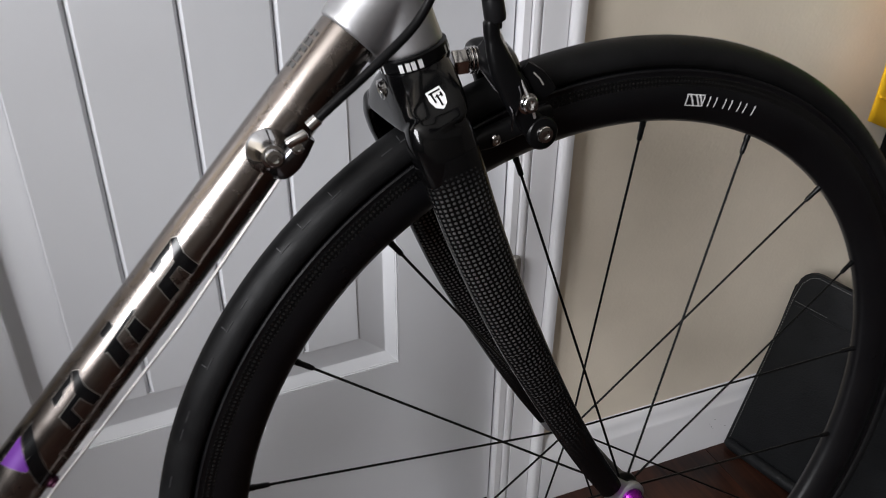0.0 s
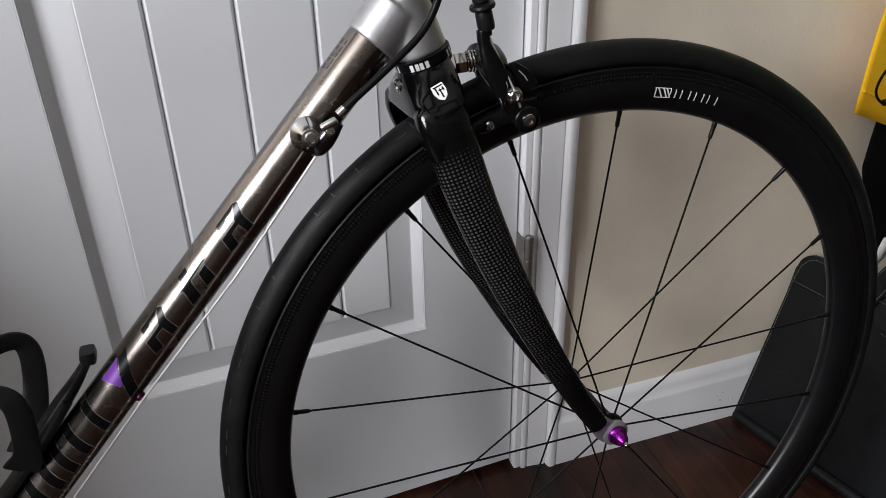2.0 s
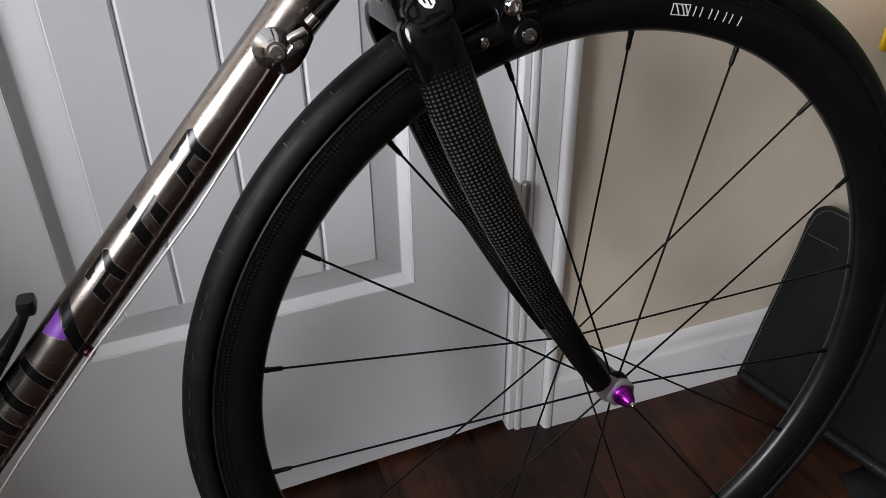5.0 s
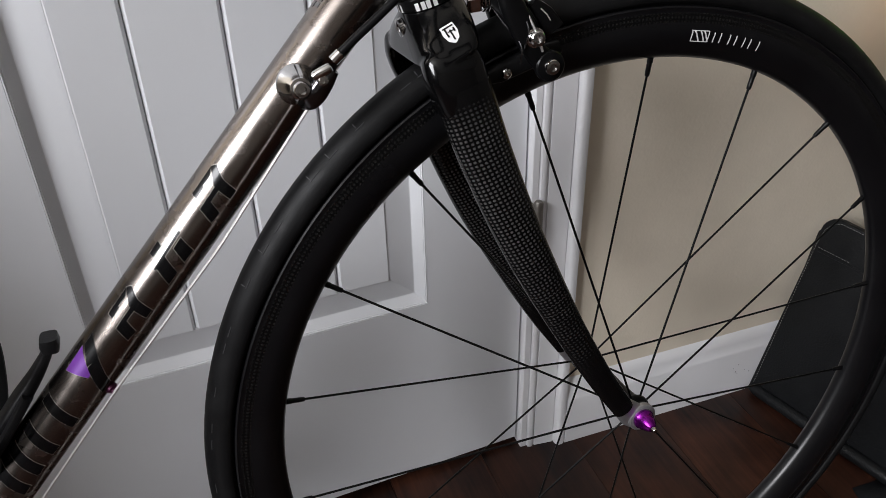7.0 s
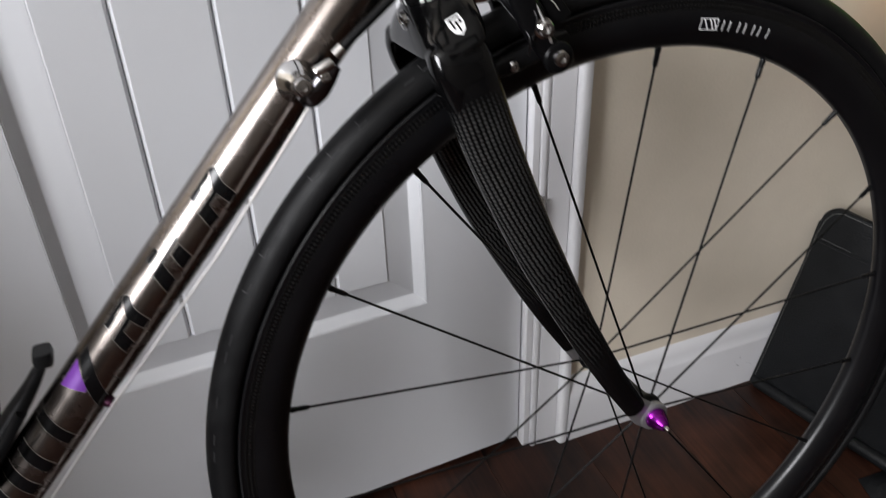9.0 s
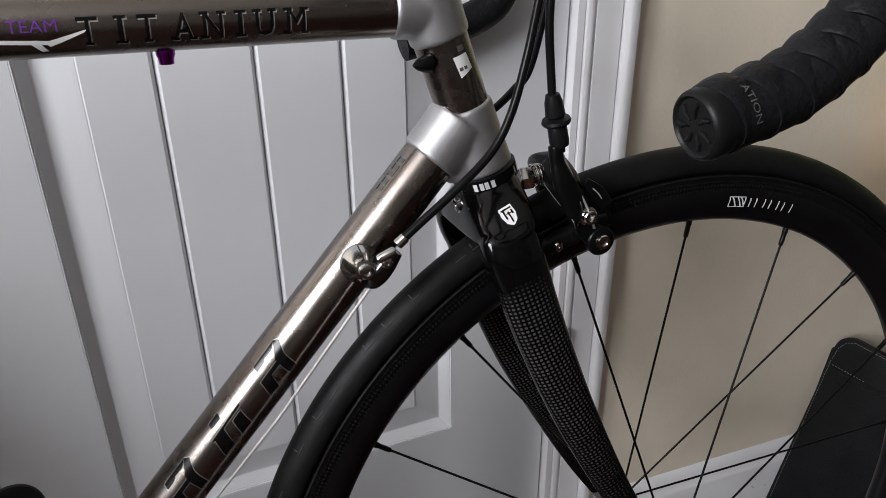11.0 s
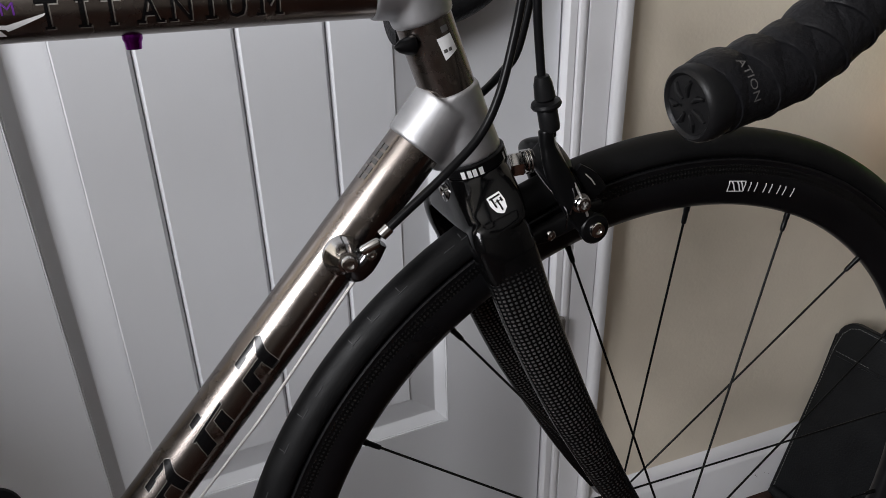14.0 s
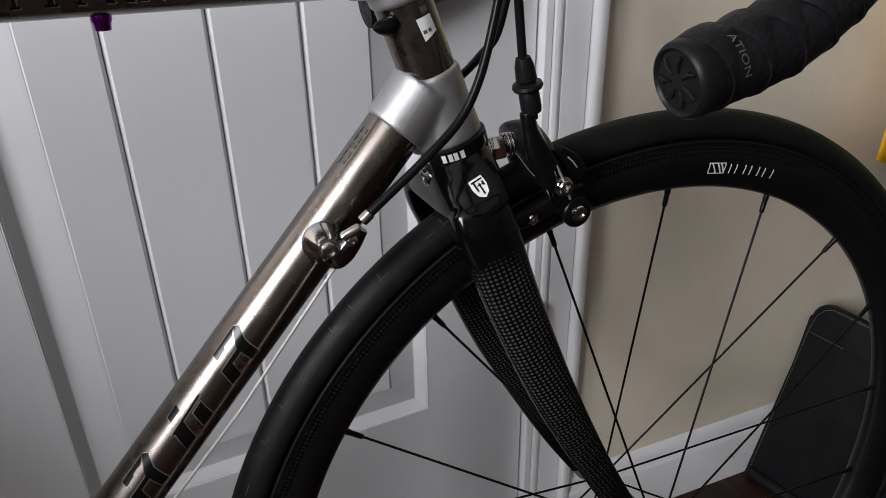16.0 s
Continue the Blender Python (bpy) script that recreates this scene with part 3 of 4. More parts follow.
# handlebar drops wrapped in black tape
BAR = [(-0.1505, -0.2115, 0.4180), (-0.128, -0.2110, 0.4215), (-0.107, -0.2105, 0.4270), (-0.090, -0.2100, 0.4365), (-0.0745, -0.2095, 0.4480), (-0.058, -0.209, 0.467), (-0.050, -0.208, 0.492),
       (-0.053, -0.207, 0.520), (-0.068, -0.206, 0.541), (-0.100, -0.205, 0.552), (-0.150, -0.200, 0.556), (-0.185, -0.170, 0.557), (-0.195, -0.100, 0.557), (-0.195, 0.0, 0.557)]
FAR = [(-0.130, 0.195, 0.3965), (-0.108, 0.195, 0.4000), (-0.085, 0.195, 0.4060), (-0.060, 0.195, 0.4140), (-0.043, 0.195, 0.4260), (-0.034, 0.196, 0.446), (-0.036, 0.197, 0.480),
       (-0.046, 0.197, 0.512), (-0.066, 0.197, 0.537), (-0.100, 0.197, 0.552), (-0.150, 0.193, 0.556), (-0.185, 0.170, 0.557), (-0.195, 0.100, 0.557), (-0.195, 0.0, 0.557)]
near_path = smooth_path(BAR, 10)
bar = part("handlebar", sweep(near_path, 0.0130, None, 24), TAPE, bicycle, "drop handlebar wrapped in black tape")
part("far_drop", sweep(smooth_path(FAR, 8), 0.0145, None, 20), TAPE, bar)

# tape: overlapping turns stand a little proud along the near drop
for i in range(3, 78, 7):
    p, q = near_path[i], near_path[i + 1]
    d = (q - p).normalized()
    lean_axis = (d + Vector((0.0, 0.35, 0.25))).normalized()
    part("tape_edge", lathe(p, lean_axis, [(0.0120, -0.0010), (0.0141, -0.0009), (0.0146, 0.0002), (0.0139, 0.009), (0.0130, 0.013), (0.0122, 0.0132)], 26), TAPE, bar)
d0 = (near_path[1] - near_path[0]).normalized()
plug = part("bar_end_plug", lathe(near_path[0] + d0 * 0.002, -d0, [(0.0132, -0.006), (0.0138, -0.003), (0.0139, 0.0), (0.0136, 0.002), (0.0128, 0.0034), (0.0118, 0.0040), (0.0110, 0.0034), (0.0106, 0.0028), (0.004, 0.0032), (0.001, 0.0034)], 36), BLACKPLASTIC, bar, "black moulded bar-end plug")
u0 = d0.orthogonal().normalized()
w0 = d0.cross(u0)
for k in range(7):
    a = 2 * math.pi * k / 7
    ray = u0 * math.cos(a) + w0 * math.sin(a)
    c = near_path[0] - d0 * 0.0012 + ray * 0.0066
    part("relief_petal", sweep([c - ray * 0.0035, c, c + (u0 * math.cos(a + 0.5) + w0 * math.sin(a + 0.5)) * 0.0030], [0.0008, 0.0015, 0.0008], [0.0006, 0.0011, 0.0006], 8), BLACKPLASTIC, bar)
TAPE_AXIS = (near_path[10], (near_path[15] - near_path[6]).normalized(), Vector((0, 0, 1)))
t_d = TAPE_AXIS[1]
t_n = Vector((-t_d.z, 0, t_d.x)).normalized()
bm = text_mesh("ATION", 0.0046)
for v in bm.verts:
    a = radians(62) - v.co.x / 0.0149 * 1.15
    s = -0.0085 + v.co.y * 0.9
    v.co = TAPE_AXIS[0] + t_d * s + (Vector((0, -1, 0)) * math.cos(a) + t_n * math.sin(a)) * 0.0149
part("tape_lettering", bm, GREYDECAL, bar, "grey printed letters", smooth=False)
part("stem", sweep([(-0.193, 0, 0.557), (-0.205, 0, 0.553), (-0.208, 0, 0.500)], 0.015, 0.016, 24), BLACKALLOY, bicycle)


# printed marks on the tubes
def marks(name, parent, axis, r, quads, mat, label="", halo=0.0):
    if halo:
        bm = bmesh.new()
        for q in quads:
            cs, ca = sum(p[0] for p in q) / 4, sum(p[1] for p in q) / 4
            wrap_patch(bm, axis, [(s + math.copysign(halo, s - cs), a + math.copysign(math.degrees(halo / r), a - ca)) for s, a in q], r + 0.00012)
        part(name + "_edge", bm, PALE, parent)
    bm = bmesh.new()
    for q in quads:
        wrap_patch(bm, axis, q, r + 0.00024)
    part(name, bm, mat, parent, label)


def rect(s0, s1, a0, a1, skew=0.0):
    return [(s0, a0), (s1, a0), (s1 + skew, a1), (s0 + skew, a1)]


def letter_a(s):
    """A lower-case letter: hooked top bar, stem, and a bowl round a small square counter."""
    return [[(s, 47), (s + 0.0030, 56), (s + 0.0118, 26), (s + 0.0046, 22)], [(s + 0.0030, 56), (s + 0.0240, 55), (s + 0.0235, 47), (s + 0.0080, 45)], [(s + 0.0150, 50), (s + 0.0240, 53), (s + 0.0246, 40), (s + 0.0160, 42)],
            [(s + 0.0046, 24), (s + 0.0118, 26), (s + 0.0134, -16), (s + 0.0066, -16)], [(s + 0.0115, 24), (s + 0.0282, 23), (s + 0.0290, 14), (s + 0.0120, 14)],
            [(s + 0.0202, 15), (s + 0.0288, 15), (s + 0.0322, -12), (s + 0.0240, -14)]]


for s in (0.1424, 0.2352):
    marks("printed_mark", down, DT, R_DT, letter_a(s), DECAL, "black letter printed on the tube", 0.0002)
glyph = [[(0.2026, 58), (0.2122, 57), (0.2128, 44), (0.2038, 44)], [(0.1889, 34), (0.2186, 29), (0.2182, 24), (0.1896, 28)], [(0.2072, 27), (0.2166, 26), (0.2222, -14), (0.2125, -14)],
         [(0.1918, 22), (0.2002, 21), (0.2048, -14), (0.1950, -14)]]
marks("printed_mark", down, DT, R_DT, glyph, DECAL, "black letter printed on the tube", 0.0002)
marks("printed_mark", down, DT, R_DT, [[(0.2755, 60), (0.2845, 60), (0.2955, 25), (0.2858, 18)], [(0.2858, 19), (0.2956, 24), (0.3040, -12), (0.2938, -12)], [(0.2938, -12), (0.3040, -12), (0.3085, -36), (0.2990, -36)]], DECAL, "black slanted stroke printed on the tube", 0.0002)
for s, w in ((0.3258, 0.0074), (0.3488, 0.0078), (0.3662, 0.0082), (0.3830, 0.0082), (0.4000, 0.0082)):
    marks("printed_bar", down, DT, R_DT, [rect(s, s + w, 66, -24, 0.005)], DECAL, "black bar printed on the tube", 0.0002)
marks("purple_mark", down, DT, R_DT, [[(0.2868, 63), (0.3065, 61), (0.3010, 10), (0.2984, 12)]], PURPLEDECAL, "purple triangle printed on the tube", 0.0002)
sticker = []
for k in range(5):
    s = 0.0090 + k * 0.0052
    sticker += [rect(s, s + 0.0042, 98, 82), rect(s, s + 0.0030 + 0.0012 * (k % 2), 79, 66)]
marks("tube_sticker", down, DT, R_DT, sticker, GREYDECAL, "small faded dark print")
SERIFS = {"T": ((0.5, 0),), "I": ((0.5, 0), (0.5, 1)), "A": ((0.1, 0), (0.9, 0)), "N": ((0.1, 0), (0.1, 1), (0.9, 1)), "U": ((0.12, 1), (0.88, 1)), "M": ((0.08, 0), (0.92, 0), (0.1, 1), (0.9, 1))}


def tube_letter(ch, s0, wide, base, high, r, name, mat):
    """One slab-serif capital on the top tube, from the built-in font with short bars at the stems' ends."""
    bm = text_mesh(ch, 1.0)
    xs, ys = [v.co.x for v in bm.verts], [v.co.y for v in bm.verts]
    inset = 0.36 if ch == "I" else 0.06
    for v in bm.verts:
        u = inset + (1 - 2 * inset) * (v.co.x - min(xs)) / (max(xs) - min(xs))
        w = (v.co.y - min(ys)) / (max(ys) - min(ys))
        t = radians(base + high * w)
        v.co = TT_O + TT_D * (s0 - wide * u) + (Vector((0, -1, 0)) * math.cos(t) + TT[2] * math.sin(t)) * r
    for u, w in SERIFS[ch]:
        half = 0.0021 if ch != "I" else 0.0028
        c, t = s0 - wide * u, base + high * w
        wrap_patch(bm, TT, [(c - half, t - 2.6 + 2.6 * (1 - 2 * w)), (c + half, t - 2.6 + 2.6 * (1 - 2 * w)), (c + half, t + 2.6 + 2.6 * (1 - 2 * w)), (c - half, t + 2.6 + 2.6 * (1 - 2 * w))], r + 0.00002)
    part(name, bm, mat, top, smooth=False)


for ch, px, w in zip("TITANIUM", (98, 158, 200, 262, 316, 374, 414, 474), (40, 30, 38, 40, 40, 26, 38, 40)):
    s = 0.1636 - (px - 98) * 0.00027
    tube_letter(ch, s - 0.0007, w * 0.00027, -36.5, 50, R_TT + 0.0002, "letter_shade", PALE)
    tube_letter(ch, s, w * 0.00027, -34, 50, R_TT + 0.0005, "letter", DECAL)
part("small_lettering", wrap_text("TEAM", 0.0085, TT, 0.1935, -6, R_TT + 0.0002, -1, 1.05), PURPLEDECAL, top, "purple printed letters", smooth=False)
marks("white_swash", top, TT, R_TT, [[(0.200, -16), (0.176, -22), (0.176, -30), (0.200, -24)], [(0.178, -24), (0.158, -4), (0.160, -10), (0.176, -34)], [(0.186, -20), (0.181, -20), (0.177, -44), (0.180, -44)]], WHITEDECAL, "white printed swash")
marks("head_sticker", head, HT, R_HT, [[(0.0115, 6), (0.0115, -26), (0.0215, -30), (0.0245, 2)]], WHITEDECAL, "small white head tube sticker")
marks("sticker_print", head, HT, R_HT + 0.0001, [rect(0.0185, 0.0205, 0, -8), rect(0.0185, 0.0205, -11, -18), rect(0.006, 0.0095, -8, -24)], GREYDECAL)
CUP = (STEER_LOW, STEER, HT[2])
bars = [rect(0.0020, 0.0068, a, a - 7, 0.0) for a in (44, 33, 24, 13)] + [rect(0.0020, 0.0068, a, a - 5, 0.0) for a in (-40, -52, 78, 90)]
marks("cup_mark", cup, CUP, 0.0211, bars, WHITEDECAL, "white printed bars")

# badge on the crown: a plain white shield with black strokes, laid on the lacquer
BADGE_M = look((-0.1486, -0.0480, 0.3370), (-0.1486, -0.0345, 0.3256), 14)


def laid_on(name, outlines, mat, lift, label=""):
    """Flat shapes, cut fine and drawn onto the crown's skin."""
    bm = bmesh.new()
    for pts in outlines:
        bm.faces.new([bm.verts.new(BADGE_M @ Vector((x * 0.98, z * 0.98, 0))) for x, z in pts])
    bmesh.ops.triangulate(bm, faces=bm.faces)
    bmesh.ops.subdivide_edges(bm, edges=bm.edges, cuts=5, use_grid_fill=True)
    ob = part(name, bm, mat, fork, label)
    w = ob.modifiers.new("lay_on", "SHRINKWRAP")
    w.target, w.wrap_method, w.offset, w.wrap_mode = fork, "NEAREST_SURFACEPOINT", lift, "ABOVE_SURFACE"
    return ob


laid_on("badge", [[(-0.0052, 0.0075), (0.0052, 0.0075), (0.0055, 0.0), (0.0040, -0.0055), (0.0, -0.0088), (-0.0040, -0.0055), (-0.0055, 0.0)]], WHITEDECAL, 0.0003, "white shield badge")
laid_on("badge_stroke", [[(x0, z0), (x1, z0), (x1, z1), (x0, z1)] for x0, x1, z0, z1 in ((-0.004, 0.0042, 0.0048, 0.0060), (-0.0030, -0.0018, -0.0030, 0.0048), (0.0000, 0.0012, -0.0062, 0.0030), (0.0028, 0.0040, -0.0005, 0.0035), (-0.0015, 0.0028, 0.0008, 0.0018))], DECAL, 0.0006)

part("brake_bolt", lathe((-0.1632, -0.0005, 0.3225), (-1, 0, -0.3), [(0.0062, -0.002), (0.0062, 0.0012), (0.0052, 0.0018), (0.0040, 0.0012), (0.0038, -0.0005), (0.0003, -0.0005)], 20), CHROME, fork, "recessed steel brake bolt")

# front brake
bm = sweep(smooth_path([(-0.098, -0.028, 0.3300), (-0.097, -0.018, 0.3340), (-0.095, 0.0, 0.3372), (-0.092, 0.018, 0.3350), (-0.087, 0.030, 0.3280), (-0.081, 0.0335, 0.3080), (-0.079, 0.0300, 0.2960)], 6), [0.0070, 0.0075, 0.0080, 0.0075, 0.0070, 0.006, 0.006], [0.0085, 0.0105, 0.0115, 0.0105, 0.0085, 0.0065, 0.006], 18, side=(1, 0, 0), power=0.75)
add_sweep(bm, smooth_path([(-0.1085, -0.0285, 0.361), (-0.1078, -0.0300, 0.350), (-0.1035, -0.0325, 0.336), (-0.0960, -0.0340, 0.320), (-0.0890, -0.0345, 0.306), (-0.0800, -0.0340, 0.296)], 6), [0.0042, 0.0045, 0.0075, 0.0085, 0.0070, 0.0085], [0.0048, 0.0042, 0.0050, 0.0052, 0.0048, 0.0045], 18, power=0.75)
add_sweep(bm, smooth_path([(-0.099, -0.004, 0.337), (-0.099, -0.018, 0.333), (-0.098, -0.029, 0.326)], 5), [0.012, 0.012, 0.010], [0.007, 0.007, 0.006], 18, side=(1, 0, 0))
brake = blended(part("brake_caliper", bm, BLACKALLOY, bicycle, "black dual-pivot rim brake caliper"), 0.0011, 3)
TAN = Vector((0.966, 0, 0.259))
for s in (-1, 1):
    c = Vector((-0.0880, s * 0.0205, 0.2965))
    bm = sweep([c - TAN * 0.028, c - TAN * 0.020, c + TAN * 0.015, c + TAN * 0.024], [0.0045, 0.0062, 0.0062, 0.0045], [0.0045, 0.0055, 0.0055, 0.0045], 16, power=0.6)
    pad = part("pad_holder", bm, BLACKPLASTIC, brake, "black brake pad holder")
    bm = lathe(Vector((-0.0795, s * 0.0385, 0.2955)), (0, s, 0), [(0.0095, -0.004), (0.0100, 0.0), (0.0090, 0.0012), (0.0062, 0.0018), (0.001, 0.0020)], 24)
    part("pad_washer", bm, BLACKALLOY, brake)
    bm = lathe(Vector((-0.0795, s * 0.0398, 0.2955)), (0, s, 0), [(0.0052, 0), (0.0054, 0.0016), (0.0046, 0.0030), (0.0026, 0.0031), (0.0024, 0.0015), (0.0005, 0.0015)], 20)
    part("pad_bolt", bm, CHROME, brake, "chromed pad bolt")
part("pad_screw", lathe((-0.1040, -0.0255, 0.2915), (0, -1, 0), [(0.0034, 0), (0.0034, 0.0016), (0.0026, 0.0024), (0.0012, 0.0025), (0.0010, 0.0012), (0.0003, 0.0012)], 16), CHROME, brake)
part("mounting_nut", lathe((-0.1215, -0.003, 0.3335), (1, -0.12, 0.05), [(0.0075, 0), (0.0080, 0.0008), (0.0080, 0.0085), (0.0070, 0.0095), (0.0050, 0.0096), (0.0050, 0.016)], 6), CHROME, brake, "polished steel mounting nut")
coil = [Vector((-0.1115 + 0.0105 * k / 80, -0.004 + 0.0072 * math.cos(k * 2 * math.pi / 18), 0.3345 + 0.0072 * math.sin(k * 2 * math.pi / 18))) for k in range(81)]
part("spring", sweep(coil, 0.0008, None, 8), CHROME, brake, "steel coil spring")
part("spring_leg", sweep(smooth_path([(-0.106, -0.0100, 0.330), (-0.1035, -0.022, 0.322), (-0.100, -0.0385, 0.312), (-0.1005, -0.0395, 0.300)], 6), 0.0007, None, 8), DARKSTEEL, brake)
part("spring_leg", sweep(smooth_path([(-0.1015, -0.0080, 0.341), (-0.098, -0.026, 0.336), (-0.0955, -0.0400, 0.322), (-0.098, -0.0400, 0.309)], 6), 0.0007, None, 8), DARKSTEEL, brake)
bm = lathe((-0.0900, -0.0370, 0.3145), (0, -1, 0), [(0.0060, 0), (0.0062, 0.0022), (0.0050, 0.0026), (0.0050, 0.0058), (0.0042, 0.0066), (0.0026, 0.0067), (0.0022, 0.004), (0.0005, 0.004)], 20)
part("cable_clamp_bolt", bm, CHROME, brake, "chromed cable clamp bolt")
bm = sweep(smooth_path([(-0.088, -0.030, 0.334), (-0.080, -0.031, 0.326), (-0.074, -0.031, 0.316)], 5), [0.0035, 0.0060, 0.0075], [0.0022, 0.0026, 0.0030], 14, power=0.8)
lever = part("release_lever", bm, BLACKALLOY, brake, "black release lever with a pale mark")
part("lever_mark", sweep([(-0.0838, -0.0336, 0.3305), (-0.0800, -0.0343, 0.3266), (-0.0776, -0.0345, 0.3228)], 0.0004, 0.0002, 8), PALE, brake)
CAB = Vector((-0.0045, -0.0012, 0.0225)).normalized()
bm = lathe((-0.1052, -0.0286, 0.3590), CAB, [(0.0030, -0.003), (0.0034, 0.0), (0.0058, 0.0015), (0.0062, 0.004), (0.0060, 0.0135), (0.0052, 0.0150), (0.0085, 0.0158), (0.0092, 0.0172), (0.0086, 0.0190), (0.0050, 0.0200), (0.0062, 0.0215), (0.0055, 0.0300), (0.0042, 0.0345), (0.0024, 0.0350)], 26)
part("barrel_adjuster", bm, BLACKPLASTIC, brake, "black barrel adjuster under a rubber boot")
part("brake_wire", sweep([(-0.1048, -0.0290, 0.357), (-0.0970, -0.0345, 0.336), (-0.0895, -0.0405, 0.3165), (-0.0860, -0.0405, 0.3060)], 0.0009, None, 8), STEELWIRE, brake, "bare steel brake wire")

# cables
part("brake_cable", sweep(smooth_path([(-0.1118, -0.0300, 0.390), (-0.1140, -0.0300, 0.4245), (-0.1139, -0.0300, 0.4431), (-0.1120, -0.0310, 0.480), (-0.1180, -0.040, 0.530), (-0.150, -0.06, 0.560)], 8), 0.0026, None, 12), HOUSING, bicycle, "black brake cable housing")
part("shift_cable", sweep(smooth_path([(-0.1130, -0.0330, 0.500), (-0.1165, -0.0310, 0.470), (-0.1220, -0.0300, 0.4437), (-0.1286, -0.0300, 0.4163), (-0.1402, -0.0330, 0.3856), (-0.1537, -0.0340, 0.3642), (-0.1767, -0.0360, 0.3459), (-0.2019, -0.0350, 0.3272), (-0.2125, -0.0340, 0.3189)], 8), 0.0026, None, 12), HOUSING, bicycle, "black shift cable housing")
part("shift_cable", sweep(smooth_path([(-0.100, -0.022, 0.500), (-0.1050, -0.0180, 0.465), (-0.1089, -0.0150, 0.4417), (-0.1166, -0.0100, 0.4058), (-0.1226, 0.0, 0.3912), (-0.1320, 0.0200, 0.3728), (-0.1600, 0.034, 0.352), (-0.2050, 0.034, 0.325)], 8), 0.0026, None, 12), HOUSING, bicycle, "black shift cable housing")

# cable stop on the down tube, where the housing ends and the bare wire begins
stop = part("cable_stop", lathe((-0.2345, -0.0155, 0.3018), (0, -1, 0.03), [(0.0122, 0), (0.0124, 0.002), (0.0118, 0.0035), (0.0112, 0.0045), (0.0098, 0.0085), (0.0070, 0.0125), (0.0062, 0.0140), (0.0050, 0.0142), (0.001, 0.0144)], 36), CHROME, down, "polished cable stop on a brazed boss")
part("stop_bolt", lathe((-0.2345, -0.0295, 0.3022), (0, -1, 0.03), [(0.0048, 0), (0.0050, 0.003), (0.0042, 0.0042), (0.0026, 0.0043), (0.0022, 0.002), (0.0003, 0.002)], 20), CHROME, down)
ALONG = Vector((0.0160, -0.0012, 0.0125)).normalized()
bm = sweep(smooth_path([(-0.2345, -0.0235, 0.2925), (-0.2300, -0.0265, 0.2945), (-0.2255, -0.0280, 0.2985), (-0.2205, -0.0290, 0.3045), (-0.2150, -0.0300, 0.3110)], 6), [0.0040, 0.0062, 0.0064, 0.0058, 0.0040], [0.0035, 0.0050, 0.0052, 0.0050, 0.0040], 18, power=0.7)
part("stop_bracket", bm, DARKSTEEL, down)
bm = lathe((-0.2278, -0.0325, 0.3086), Vector((0.0110, -0.0012, 0.0048)), [(0.0010, 0), (0.0026, 0.0006), (0.0031, 0.002), (0.0031, 0.0105), (0.0027, 0.0120), (0.0010, 0.0125)], 18)
add_lathe(bm, (-0.2222, -0.0330, 0.3062), (0, -1, 0.05), [(0.0034, 0), (0.0034, 0.0014), (0.0026, 0.0022), (0.0014, 0.0023), (0.0012, 0.001), (0.0003, 0.001)], 14)
part("stop_barrel", bm, CHROME, down, "small polished adjuster pin and clamp screw")
part("ferrule", lathe((-0.2155, -0.0337, 0.3164), ALONG, [(0.0020, 0), (0.0034, 0.0005), (0.0034, 0.0065), (0.0028, 0.007)], 14), CHROME, down)
part("shift_wire", sweep([(-0.2315, -0.0268, 0.2895), (-0.2962, -0.0226, 0.2108), (-0.3755, -0.0174, 0.1250), (-0.4370, -0.0130, 0.0540), (-0.5480, -0.006, -0.083)], 0.0010, None, 8), STEELWIRE, bicycle, "bare steel shift wire")
o = DT_O + DT_D * 0.306
nrm = (Vector((0, -1, 0)) * math.cos(radians(-58)) + DT[2] * math.sin(radians(-58)))
part("guide_screw", lathe(o + nrm * 0.0165, nrm, [(0.0040, 0), (0.0040, 0.002), (0.0030, 0.003), (0.0030, 0.0050), (0.001, 0.0055)], 14), MAROON, down)
o = TT_O + TT_D * 0.1235
part("frame_plug", lathe(o - TT[2] * 0.0150, -TT[2], [(0.0048, 0), (0.0050, 0.0025), (0.0042, 0.0042), (0.0038, 0.0075), (0.001, 0.0078)], 18), PURPLE, top, "purple anodised plug")
part("cable_guide", lathe((-0.1810, -0.0110, 0.4150), (-1, -0.25, 0.02), [(0.0052, 0), (0.0056, 0.001), (0.0050, 0.004), (0.0032, 0.009), (0.0008, 0.012)], 16), BLACKALLOY, head, "small black cable guide")


# bottle cage on the upper side of the down tube
def on_down(s, n, y):
    return DT_O + DT_D * s + DT[2] * n + Vector((0, y, 0))


cage = part("bottle_cage", sweep(smooth_path([on_down(0.335, 0.0245, 0), on_down(0.37, 0.0215, 0), on_down(0.42, 0.0205, 0), on_down(0.50, 0.0205, 0)], 6), 0.0036, [0.010, 0.013, 0.013, 0.012], 16, power=0.6), BLACKPLASTIC, bicycle, "black moulded plastic bottle cage")
prong = part("cage_prong", sweep(smooth_path([on_down(0.372, 0.0235, 0.004), on_down(0.345, 0.0250, 0.004), on_down(0.325, 0.0258, 0.004), on_down(0.310, 0.0275, 0.004), on_down(0.301, 0.0295, 0.004)], 6), [0.0060, 0.0055, 0.0044, 0.0034, 0.0030], [0.012, 0.010, 0.008, 0.0065, 0.006], 16, power=0.6), BLACKPLASTIC, cage)
part("prong_head", sweep([on_down(0.3035, 0.0272, 0.004), on_down(0.3000, 0.0300, 0.004), on_down(0.2965, 0.0330, 0.004)], [0.0052, 0.0060, 0.0052], [0.0075, 0.0085, 0.0075], 16, power=0.5), BLACKPLASTIC, prong)
